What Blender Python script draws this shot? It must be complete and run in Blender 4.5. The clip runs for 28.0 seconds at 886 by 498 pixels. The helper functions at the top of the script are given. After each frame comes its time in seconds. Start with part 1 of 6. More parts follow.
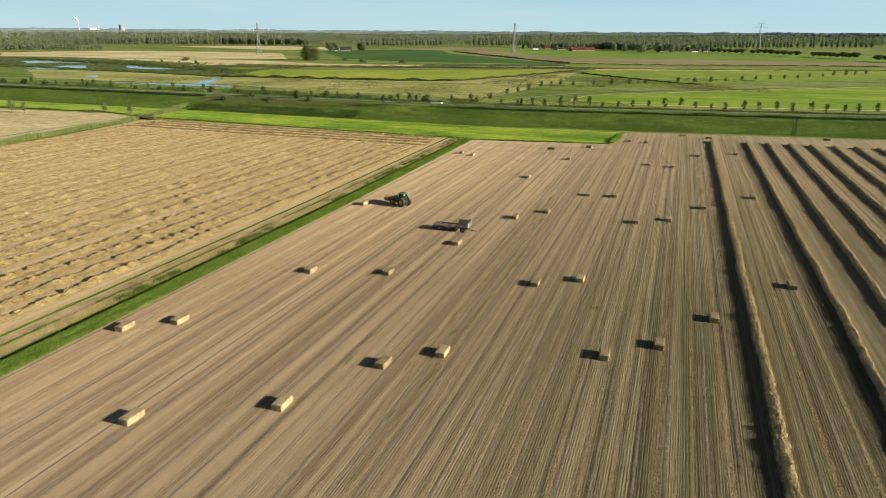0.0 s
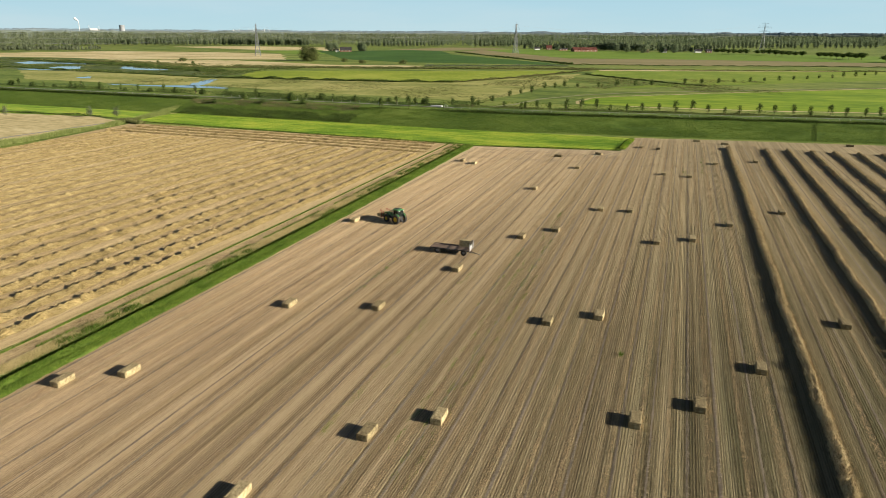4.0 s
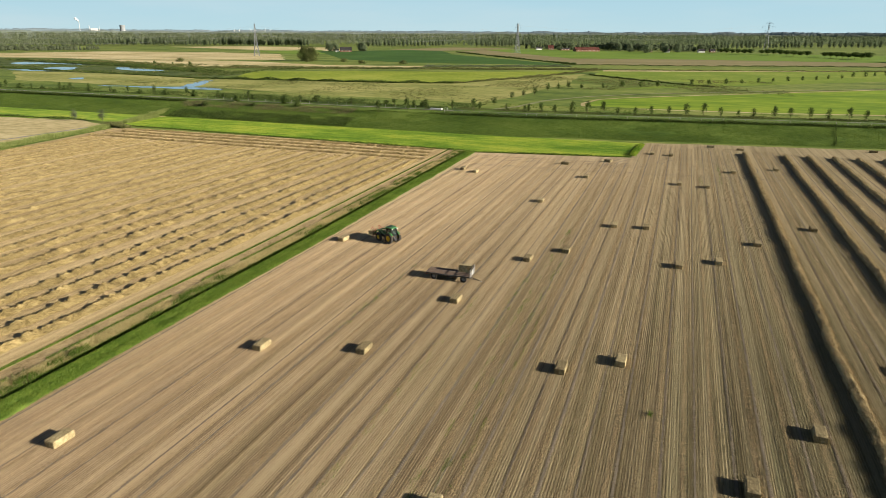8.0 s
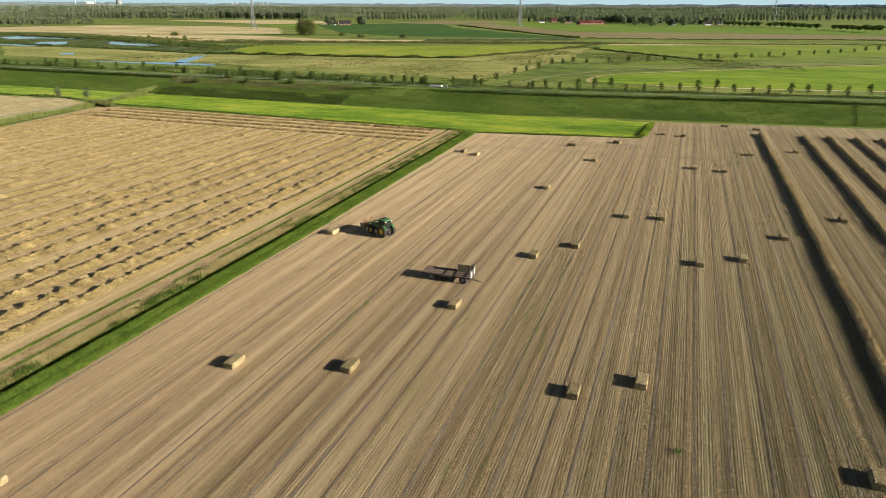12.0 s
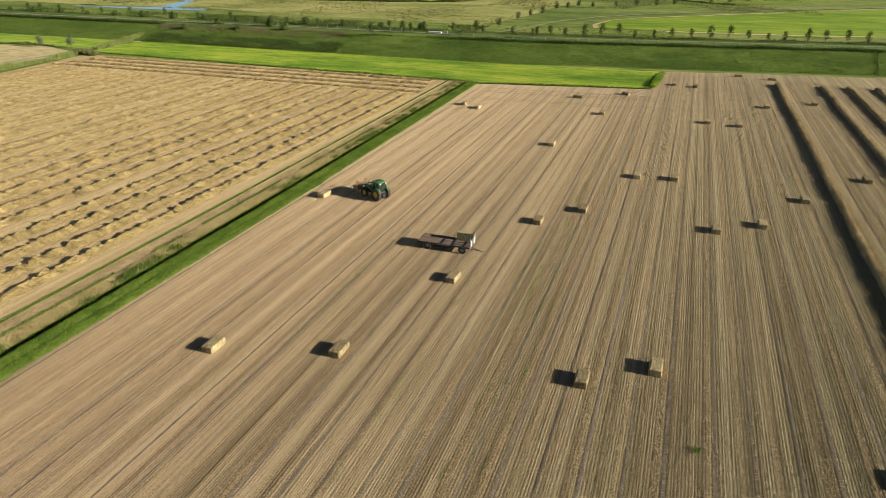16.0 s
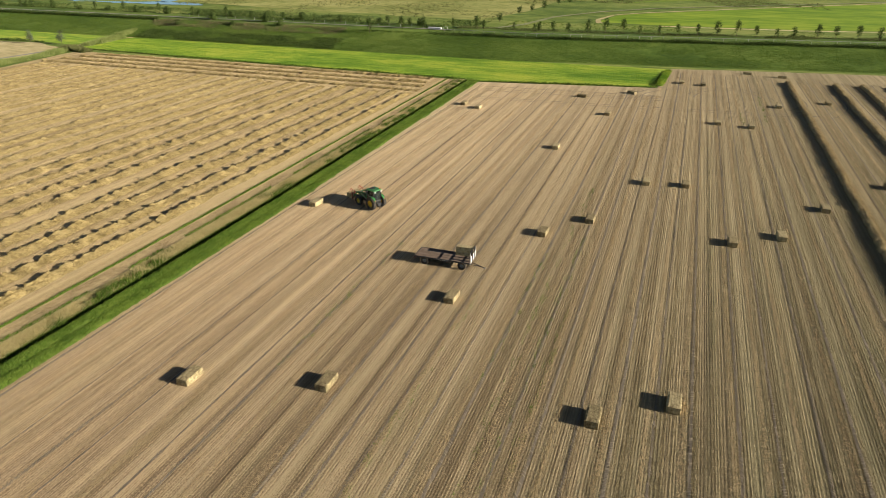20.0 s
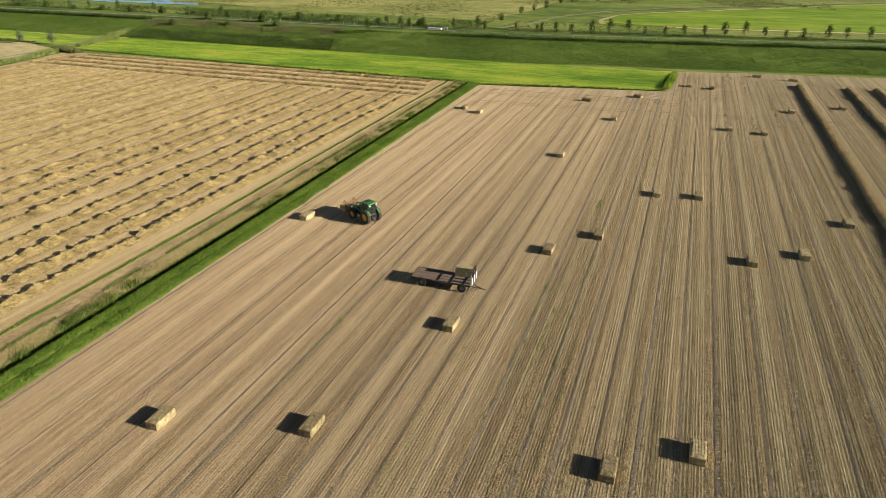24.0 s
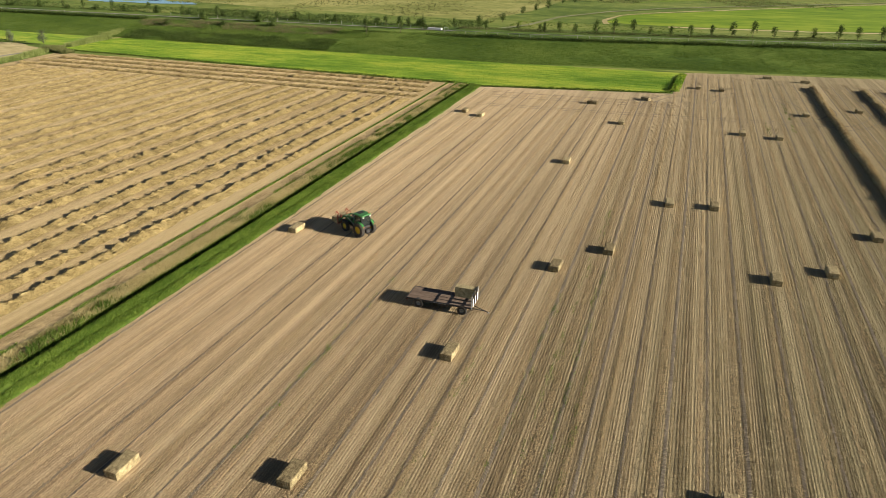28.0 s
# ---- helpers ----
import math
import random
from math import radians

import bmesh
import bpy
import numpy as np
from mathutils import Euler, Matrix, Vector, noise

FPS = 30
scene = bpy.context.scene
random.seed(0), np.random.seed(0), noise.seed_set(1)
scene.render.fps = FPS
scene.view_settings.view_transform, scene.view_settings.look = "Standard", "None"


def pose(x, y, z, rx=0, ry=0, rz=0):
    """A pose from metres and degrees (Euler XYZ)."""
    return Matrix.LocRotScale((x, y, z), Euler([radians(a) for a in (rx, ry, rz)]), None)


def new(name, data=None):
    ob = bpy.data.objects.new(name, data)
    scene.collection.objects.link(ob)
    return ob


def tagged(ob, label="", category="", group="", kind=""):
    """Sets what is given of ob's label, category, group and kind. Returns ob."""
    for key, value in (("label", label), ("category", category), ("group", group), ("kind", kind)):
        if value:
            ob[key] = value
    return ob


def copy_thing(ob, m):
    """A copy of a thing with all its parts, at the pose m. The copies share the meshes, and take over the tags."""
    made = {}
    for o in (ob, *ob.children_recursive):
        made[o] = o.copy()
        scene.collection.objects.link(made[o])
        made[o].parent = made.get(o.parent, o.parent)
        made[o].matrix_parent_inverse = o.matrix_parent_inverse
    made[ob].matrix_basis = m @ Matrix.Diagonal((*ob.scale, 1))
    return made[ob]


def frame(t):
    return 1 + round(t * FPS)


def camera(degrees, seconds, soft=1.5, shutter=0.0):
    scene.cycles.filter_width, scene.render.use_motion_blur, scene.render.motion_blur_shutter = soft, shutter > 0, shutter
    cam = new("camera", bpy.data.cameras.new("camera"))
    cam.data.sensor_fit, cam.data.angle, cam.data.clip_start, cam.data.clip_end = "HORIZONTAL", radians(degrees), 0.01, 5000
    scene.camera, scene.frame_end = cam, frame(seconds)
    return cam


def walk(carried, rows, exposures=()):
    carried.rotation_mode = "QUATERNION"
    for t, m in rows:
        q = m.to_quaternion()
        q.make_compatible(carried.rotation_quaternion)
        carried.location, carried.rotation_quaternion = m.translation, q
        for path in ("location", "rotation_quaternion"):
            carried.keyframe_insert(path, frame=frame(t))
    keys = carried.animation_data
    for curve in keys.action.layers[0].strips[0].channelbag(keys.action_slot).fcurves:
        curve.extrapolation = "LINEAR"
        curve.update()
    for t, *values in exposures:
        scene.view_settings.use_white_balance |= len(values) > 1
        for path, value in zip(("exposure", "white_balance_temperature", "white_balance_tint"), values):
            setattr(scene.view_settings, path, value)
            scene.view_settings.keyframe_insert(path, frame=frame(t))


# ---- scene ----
# World: metres, straw rows run along +Y, the camera drone flies about 37 m up.
cam = camera(69.53, 28.0, soft=0.65)
ROWS = [  # seconds, x, y, z, yaw, pitch, lean
    (0.0, 0.00, -0.00, 37.50, 19.800, -18.659, 0.351),
    (0.5, -0.60, 1.80, 37.45, 19.821, -18.648, 0.352),
    (1.0, -1.19, 3.57, 37.43, 19.851, -18.653, 0.350),
    (1.5, -1.76, 5.31, 37.41, 19.872, -18.650, 0.349),
    (2.0, -2.34, 7.02, 37.41, 19.858, -18.645, 0.339),
    (2.5, -2.90, 8.68, 37.39, 19.878, -18.640, 0.343),
    (3.0, -3.41, 10.32, 37.35, 19.893, -18.655, 0.346),
    (3.5, -3.93, 11.92, 37.34, 19.894, -18.641, 0.340),
    (5.5, -5.85, 18.07, 37.32, 19.944, -18.610, 0.298),
    (6.0, -6.32, 19.60, 37.27, 19.951, -18.572, 0.297),
    (6.5, -6.83, 21.19, 37.26, 19.969, -18.563, 0.291),
    (7.0, -7.35, 22.87, 37.25, 20.001, -18.583, 0.294),
    (7.5, -7.86, 24.52, 37.24, 20.009, -18.593, 0.296),
    (8.0, -8.33, 26.08, 37.26, 20.025, -18.642, 0.292),
    (8.5, -8.76, 27.52, 37.25, 20.061, -18.645, 0.270),
    (9.0, -9.16, 29.00, 37.26, 20.094, -18.668, 0.245),
    (9.5, -9.57, 30.33, 37.22, 20.104, -18.670, 0.231),
    (10.0, -9.97, 31.58, 37.20, 20.110, -18.799, 0.209),
    (10.5, -10.29, 32.75, 37.16, 20.134, -19.074, 0.213),
    (11.0, -10.66, 33.84, 37.13, 20.131, -19.619, 0.222),
    (11.5, -11.01, 34.92, 37.13, 20.145, -20.226, 0.208),
    (12.0, -11.30, 35.90, 37.13, 20.160, -20.809, 0.189),
    (12.5, -11.61, 36.84, 37.14, 20.168, -21.420, 0.177),
    (14.5, -12.67, 40.22, 36.98, 20.208, -23.674, 0.103),
    (15.0, -12.90, 41.01, 36.98, 20.208, -24.245, 0.094),
    (15.5, -13.08, 41.79, 37.03, 20.236, -24.820, 0.090),
    (16.0, -13.29, 42.56, 37.06, 20.250, -25.367, 0.080),
    (16.5, -13.50, 43.33, 37.03, 20.266, -25.664, 0.076),
    (17.0, -13.75, 44.08, 37.01, 20.272, -25.755, 0.068),
    (17.5, -14.00, 44.81, 36.99, 20.269, -25.794, 0.065),
    (18.0, -14.21, 45.55, 36.99, 20.283, -25.808, 0.079),
    (18.5, -14.45, 46.32, 36.99, 20.287, -25.843, 0.088),
    (19.0, -14.70, 47.05, 36.97, 20.281, -25.831, 0.085),
    (19.5, -14.93, 47.77, 36.96, 20.294, -25.832, 0.069),
    (20.0, -15.17, 48.48, 37.00, 20.305, -25.849, 0.055),
    (20.5, -15.42, 49.22, 37.01, 20.313, -25.875, 0.044),
    (21.0, -15.69, 49.98, 37.00, 20.317, -25.873, 0.033),
    (21.5, -15.94, 50.71, 36.98, 20.339, -25.854, 0.030),
    (23.5, -16.90, 53.67, 36.83, 20.344, -25.886, 0.101),
    (24.0, -17.17, 54.43, 36.74, 20.333, -25.910, 0.137),
    (24.5, -17.44, 55.12, 36.63, 20.333, -25.897, 0.162),
    (25.0, -17.68, 55.87, 36.53, 20.318, -25.897, 0.170),
    (25.5, -17.92, 56.61, 36.45, 20.341, -25.889, 0.161),
    (26.0, -18.12, 57.37, 36.35, 20.359, -25.893, 0.150),
    (26.5, -18.35, 58.15, 36.25, 20.396, -25.883, 0.143),
    (27.0, -18.61, 58.93, 36.14, 20.395, -25.907, 0.140),
    (27.5, -18.87, 59.68, 35.98, 20.417, -25.884, 0.150),
    (28.0, -19.12, 60.41, 35.81, 20.410, -25.867, 0.155),
]


def aim(x, y, z, yaw, pitch, lean):
    """Eye, heading to the left of +Y, pitch up and lean, in degrees."""
    return pose(x, y, z, 0, 0, yaw) @ pose(0, 0, 0, 90 + pitch) @ pose(0, 0, 0, 0, 0, lean)


walk(cam, [(t, aim(x, y, z, yaw, pitch, lean)) for t, x, y, z, yaw, pitch, lean in ROWS])

# ---- world, sun and exposure ----
SUN_UP = 17.2
world = bpy.data.worlds.new("sky")
scene.world = world
world.use_nodes = True
wn, wl = world.node_tree.nodes, world.node_tree.links
sky = wn.new("ShaderNodeTexSky")
sky.sky_type, sky.sun_disc = "NISHITA", False
sky.sun_elevation, sky.sun_rotation = radians(SUN_UP), radians(88.8)
sky.air_density, sky.dust_density, sky.ozone_density = 1.0, 0.1, 2.5
wn["Background"].inputs["Strength"].default_value = 0.0118
wtc, wmp, wno, wcr, wtint, wmix = (wn.new("ShaderNode" + k) for k in ("TexCoord", "Mapping", "TexNoise", "ValToRGB", "Mix", "Mix"))
wmp.inputs["Scale"].default_value = (1.5, 1.5, 9.0)
wno.inputs["Scale"].default_value, wno.inputs["Detail"].default_value = 2.2, 7.0
wcr.color_ramp.elements[0].position, wcr.color_ramp.elements[1].position = 0.45, 0.85
wcr.color_ramp.elements[1].color = (0.5, 0.5, 0.5, 1)
wsep, wlow, whaze, wgrade = (wn.new("ShaderNode" + k) for k in ("SeparateXYZ", "MapRange", "Mix", "ValToRGB"))
wgrade.color_ramp.elements[0].color, wgrade.color_ramp.elements[1].color = (0.60, 0.845, 0.92, 1), (0.45, 0.76, 0.93, 1)
wgrade.color_ramp.elements[0].position, wgrade.color_ramp.elements[1].position = 0.0, 0.09
wlow.inputs[1].default_value, wlow.inputs[2].default_value, wlow.inputs[3].default_value, wlow.inputs[4].default_value = 0.07, 0.24, 1.0, 0.0
whaze.data_type = "RGBA"
wgain = wn.new("ShaderNodeVectorMath")
wgain.operation = "SCALE"
wgain.inputs["Scale"].default_value = 34.5
wtint.data_type, wtint.blend_type = "RGBA", "MULTIPLY"
wtint.inputs[0].default_value, wtint.inputs[7].default_value = 1.0, (0.58, 0.82, 1.3, 1)
wmix.data_type = "RGBA"
wmix.inputs[7].default_value = (27.0, 31.0, 32.0, 1)
wl.new(wtc.outputs["Generated"], wmp.inputs["Vector"])
wl.new(wmp.outputs["Vector"], wno.inputs["Vector"])
wl.new(wno.outputs["Fac"], wcr.inputs["Fac"])
wl.new(sky.outputs[0], wtint.inputs[6])
wl.new(wtc.outputs["Generated"], wsep.inputs[0])
wl.new(wsep.outputs["Z"], wlow.inputs[0])
wl.new(wsep.outputs["Z"], wgrade.inputs[0])
wl.new(wgrade.outputs[0], wgain.inputs[0])
wl.new(wlow.outputs[0], whaze.inputs[0])
wl.new(wtint.outputs[2], whaze.inputs[6])
wl.new(wgain.outputs[0], whaze.inputs[7])
wl.new(whaze.outputs[2], wmix.inputs[6])
wl.new(wcr.outputs["Color"], wmix.inputs[0])
wl.new(wmix.outputs[2], wn["Background"].inputs["Color"])
lamp = bpy.data.lights.new("sun", "SUN")
lamp.energy, lamp.angle, lamp.color = 5.0, radians(0.53), (1.0, 0.905, 0.755)
sun = new("sun", lamp)
sun.rotation_euler = (0, radians(90 - SUN_UP), radians(1.2))
sun.location = (300, 0, 200)
scene.view_settings.exposure = 1.05

# ---- materials ----


def shader(name, rough=0.9, spec=0.2, metal=0.0):
    m = bpy.data.materials.new(name)
    m.use_nodes = True
    b = m.node_tree.nodes["Principled BSDF"]
    b.inputs["Roughness"].default_value = rough
    b.inputs["Specular IOR Level"].default_value = spec
    b.inputs["Metallic"].default_value = metal
    return m, m.node_tree.nodes, m.node_tree.links, b


def place(n, l, scale=(1, 1, 1), space="Object"):
    tc, mp = n.new("ShaderNodeTexCoord"), n.new("ShaderNodeMapping")
    mp.inputs["Scale"].default_value = scale
    l.new(tc.outputs[space], mp.inputs["Vector"])
    return mp.outputs["Vector"]


def cloud(n, l, vec, scale, detail=4.0, rough=0.6):
    t = n.new("ShaderNodeTexNoise")
    t.inputs["Scale"].default_value, t.inputs["Detail"].default_value, t.inputs["Roughness"].default_value = scale, detail, rough
    l.new(vec, t.inputs["Vector"])
    return t.outputs["Fac"]


def ramp(n, l, fac, stops):
    r = n.new("ShaderNodeValToRGB")
    while len(r.color_ramp.elements) < len(stops):
        r.color_ramp.elements.new(0.5)
    for e, (p, c) in zip(r.color_ramp.elements, stops):
        e.position, e.color = p, (*c, 1)
    l.new(fac, r.inputs["Fac"])
    return r.outputs["Color"]


def mixed(n, l, fac, a, b, mode="MIX"):
    x = n.new("ShaderNodeMix")
    x.data_type, x.blend_type = "RGBA", mode
    for key, v in ((0, fac), (6, a), (7, b)):
        if isinstance(v, (int, float)):
            x.inputs[key].default_value = v
        elif isinstance(v, tuple):
            x.inputs[key].default_value = (*v, 1)
        else:
            l.new(v, x.inputs[key])
    return x.outputs[2]


def sums(n, l, op, a, b):
    x = n.new("ShaderNodeMath")
    x.operation = op
    for i, v in enumerate((a, b)):
        if isinstance(v, (int, float)):
            x.inputs[i].default_value = v
        else:
            l.new(v, x.inputs[i])
    return x.outputs[0]


def bumped(n, l, b, height, strength=0.5, distance=0.05):
    u = n.new("ShaderNodeBump")
    u.inputs["Strength"].default_value, u.inputs["Distance"].default_value = strength, distance
    l.new(height, u.inputs["Height"])
    l.new(u.outputs["Normal"], b.inputs["Normal"])


def blotched(name, dark, mid, light, coarse=0.05, fine=1.5, rough=0.95, bump=0.4, depth=0.1, stretch=(1, 1, 1), island=0.0, thin=0.0, spread=0.15):
    """A rough natural surface with two scales of variation."""
    m, n, l, b = shader(name, rough, 0.15)
    v = place(n, l, stretch)
    big, small = cloud(n, l, v, coarse, 5), cloud(n, l, v, fine, 6, 0.7)
    f = sums(n, l, "ADD", sums(n, l, "MULTIPLY", big, 0.5), sums(n, l, "MULTIPLY", small, 0.5))
    if island:
        g = n.new("ShaderNodeNewGeometry")
        f = sums(n, l, "ADD", f, sums(n, l, "MULTIPLY", sums(n, l, "SUBTRACT", g.outputs["Random Per Island"], 0.5), island))
    c = ramp(n, l, f, [(0.5 - spread, dark), (0.5, mid), (0.5 + spread, light)])
    l.new(c, b.inputs["Base Color"])
    if thin:
        t, x = n.new("ShaderNodeBsdfTranslucent"), n.new("ShaderNodeMixShader")
        l.new(c, t.inputs["Color"])
        x.inputs[0].default_value = thin
        l.new(b.outputs[0], x.inputs[1])
        l.new(t.outputs[0], x.inputs[2])
        l.new(x.outputs[0], n["Material Output"].inputs["Surface"])
    if bump:
        bumped(n, l, b, small, bump, depth)
    return m


def painted(name, colour, rough=0.45, metal=0.0, dirt=(0.16, 0.12, 0.08), wear=0.35, scale=3.0):
    """Paint or metal with dust and scuffs."""
    m, n, l, b = shader(name, rough, 0.4, metal)
    v = place(n, l)
    f = ramp(n, l, cloud(n, l, v, scale, 6, 0.7), [(0.45, (0, 0, 0)), (0.8, (1, 1, 1))])
    l.new(mixed(n, l, sums(n, l, "MULTIPLY", f, wear), colour, dirt), b.inputs["Base Color"])
    l.new(sums(n, l, "ADD", sums(n, l, "MULTIPLY", f, 0.4), rough), b.inputs["Roughness"])
    return m


def weeds_and_shading(n, l, c):
    """Straw made paler far off and left, darker olive towards the windrows: weeds plus painted stalk shading."""
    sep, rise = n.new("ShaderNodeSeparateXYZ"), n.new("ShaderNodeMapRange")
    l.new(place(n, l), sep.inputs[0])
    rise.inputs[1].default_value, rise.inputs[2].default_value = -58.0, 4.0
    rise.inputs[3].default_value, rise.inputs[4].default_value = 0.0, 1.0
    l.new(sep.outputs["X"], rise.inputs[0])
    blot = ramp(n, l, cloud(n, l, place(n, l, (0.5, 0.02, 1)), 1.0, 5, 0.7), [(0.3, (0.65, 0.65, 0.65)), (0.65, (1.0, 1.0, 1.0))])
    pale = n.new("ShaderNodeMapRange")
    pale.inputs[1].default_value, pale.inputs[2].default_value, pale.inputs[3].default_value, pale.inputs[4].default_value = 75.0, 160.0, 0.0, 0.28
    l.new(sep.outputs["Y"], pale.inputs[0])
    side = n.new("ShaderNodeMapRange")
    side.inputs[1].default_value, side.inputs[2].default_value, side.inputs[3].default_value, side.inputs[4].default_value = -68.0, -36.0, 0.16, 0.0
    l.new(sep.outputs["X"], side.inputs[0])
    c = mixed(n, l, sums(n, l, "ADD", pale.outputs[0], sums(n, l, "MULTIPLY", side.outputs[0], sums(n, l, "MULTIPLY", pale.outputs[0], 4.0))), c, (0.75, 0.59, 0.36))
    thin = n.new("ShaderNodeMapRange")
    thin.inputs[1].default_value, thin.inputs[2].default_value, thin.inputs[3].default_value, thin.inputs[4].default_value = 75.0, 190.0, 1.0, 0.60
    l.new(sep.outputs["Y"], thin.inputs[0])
    # olive multiply: undergrowth, and the stalks' shaded sides put into the colour
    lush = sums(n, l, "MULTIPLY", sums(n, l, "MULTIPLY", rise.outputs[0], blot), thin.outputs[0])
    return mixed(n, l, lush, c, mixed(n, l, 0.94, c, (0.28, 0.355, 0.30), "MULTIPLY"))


ROW = 0.25


def straw_lines(name, dark, mid, light, bump=0.7, green=0.0):
    """Cut straw field: drill rows along Y, broad bands of combine passes, flecks."""
    m, n, l, b = shader(name, 0.95, 0.15)
    band = cloud(n, l, place(n, l, (0.45, 0.003, 1)), 1.0, 3, 0.6)
    rows = cloud(n, l, place(n, l, (4.2, 0.03, 1)), 1.0, 3, 0.75)
    patch = cloud(n, l, place(n, l, (0.03, 0.012, 1)), 1.0, 4)
    fleck = cloud(n, l, place(n, l, (8.0, 5.0, 4.0)), 1.0, 5, 0.8)
    tuft = cloud(n, l, place(n, l, (2.4, 0.5, 1)), 1.0, 3, 0.6)
    sep, ph = n.new("ShaderNodeSeparateXYZ"), cloud(n, l, place(n, l, (0.8, 0.01, 1)), 1.0, 2)
    l.new(place(n, l), sep.inputs[0])
    drill = sums(n, l, "SINE", sums(n, l, "ADD", sums(n, l, "MULTIPLY", sep.outputs["X"], 2 * math.pi / ROW), sums(n, l, "MULTIPLY", ph, 14.0)), 0.0)
    fade = n.new("ShaderNodeMapRange")
    fade.inputs[1].default_value, fade.inputs[2].default_value, fade.inputs[3].default_value, fade.inputs[4].default_value = 80.0, 170.0, 1.0, 0.1
    l.new(sep.outputs["Y"], fade.inputs[0])
    streak = cloud(n, l, place(n, l, (1.15, 0.004, 1)), 1.0, 2, 0.5)
    f = sums(n, l, "ADD", sums(n, l, "ADD", sums(n, l, "MULTIPLY", streak, 0.26), sums(n, l, "MULTIPLY", band, 0.42)), sums(n, l, "MULTIPLY", drill, sums(n, l, "MULTIPLY", fade.outputs[0], 0.028)))
    for part_of, k in ((patch, 0.14), (rows, 0.20), (fleck, 0.56), (tuft, 0.12)):
        f = sums(n, l, "ADD", f, sums(n, l, "MULTIPLY", part_of, k))
    c = ramp(n, l, f, [(0.76, dark), (0.84, mid), (0.92, light)])
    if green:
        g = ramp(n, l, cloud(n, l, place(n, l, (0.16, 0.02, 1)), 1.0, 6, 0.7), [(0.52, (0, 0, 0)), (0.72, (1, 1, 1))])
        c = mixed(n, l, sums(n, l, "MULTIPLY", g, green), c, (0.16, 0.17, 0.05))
        c = weeds_and_shading(n, l, c)
    l.new(c, b.inputs["Base Color"])
    h = sums(n, l, "ADD", sums(n, l, "MULTIPLY", drill, 0.15), sums(n, l, "ADD", fleck, sums(n, l, "ADD", tuft, rows)))
    bumped(n, l, b, h, bump, 0.12)
    return m


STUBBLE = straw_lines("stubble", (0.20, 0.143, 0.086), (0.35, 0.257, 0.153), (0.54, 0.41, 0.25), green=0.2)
STUBBLE_LEFT = straw_lines("pale_stubble", (0.315, 0.233, 0.112), (0.465, 0.345, 0.172), (0.60, 0.465, 0.25))
STRAW = blotched("straw", (0.2, 0.15, 0.078), (0.35, 0.275, 0.145), (0.5, 0.40, 0.225), 0.6, 5.0, bump=0.8, depth=0.12, island=0.3)
STRAW_GOLD = blotched("golden_straw", (0.14, 0.102, 0.038), (0.29, 0.217, 0.09), (0.45, 0.35, 0.16), 0.5, 3.2, bump=0.7, depth=0.12, island=0.3, spread=0.14)
CHAFF = blotched("chaff", (0.34, 0.25, 0.135), (0.48, 0.36, 0.2), (0.62, 0.48, 0.28), 0.3, 4.0, bump=0.6, depth=0.06)
PRINT = blotched("straw_prints", (0.17, 0.142, 0.10), (0.26, 0.215, 0.15), (0.36, 0.295, 0.205), 0.25, 2.6, bump=0.6, depth=0.05)
TRACK = blotched("pressed_stubble", (0.125, 0.103, 0.076), (0.205, 0.17, 0.127), (0.31, 0.255, 0.185), 0.25, 2.6, bump=0.6, depth=0.06, stretch=(1.5, 1, 1))
SOIL_STRAW = blotched("soil_and_straw", (0.2, 0.145, 0.075), (0.39, 0.29, 0.15), (0.6, 0.465, 0.25), 0.4, 3.5, bump=0.9, depth=0.12, stretch=(1, 0.4, 1), spread=0.11)
GRASS = blotched("rough_grass", (0.075, 0.12, 0.02), (0.15, 0.205, 0.038), (0.27, 0.29, 0.075), 0.025, 0.3, depth=0.2, stretch=(0.3, 1, 1), spread=0.09)
MEADOW = blotched("bright_meadow", (0.115, 0.22, 0.02), (0.235, 0.36, 0.036), (0.43, 0.47, 0.065), 0.06, 0.3, depth=0.3, stretch=(0.35, 1.3, 1), spread=0.10)
FIELD_LIME = blotched("lime_field", (0.125, 0.215, 0.012), (0.185, 0.285, 0.018), (0.265, 0.345, 0.032), 0.03, 0.2, stretch=(0.25, 0.8, 1), spread=0.07)
FIELD_OLIVE = blotched("olive_field", (0.19, 0.215, 0.05), (0.30, 0.305, 0.09), (0.42, 0.39, 0.14), 0.03, 0.35, stretch=(0.5, 1, 1), spread=0.08)
FIELD_YELLOW = blotched("yellow_green_field", (0.14, 0.215, 0.022), (0.19, 0.265, 0.03), (0.28, 0.325, 0.055), 0.015, 0.2, spread=0.09)
FIELD_BRIGHT = blotched("bright_yellow_field", (0.19, 0.255, 0.022), (0.255, 0.315, 0.032), (0.35, 0.375, 0.06), 0.015, 0.2, spread=0.09)
FIELD_DARK = blotched("dark_crop", (0.032, 0.082, 0.013), (0.052, 0.118, 0.018), (0.08, 0.155, 0.028), 0.01, 0.15)
FIELD_GREEN = blotched("green_crop", (0.1, 0.18, 0.02), (0.15, 0.24, 0.028), (0.21, 0.29, 0.045), 0.008, 0.2)
FIELD_DRY = blotched("dry_field", (0.38, 0.315, 0.145), (0.55, 0.455, 0.235), (0.68, 0.58, 0.33), 0.02, 0.3, stretch=(0.5, 1, 1), spread=0.09)
FIELD_BROWN = blotched("brown_field", (0.17, 0.15, 0.065), (0.25, 0.215, 0.1), (0.33, 0.28, 0.14), 0.01, 0.2, stretch=(0.3, 1, 1))
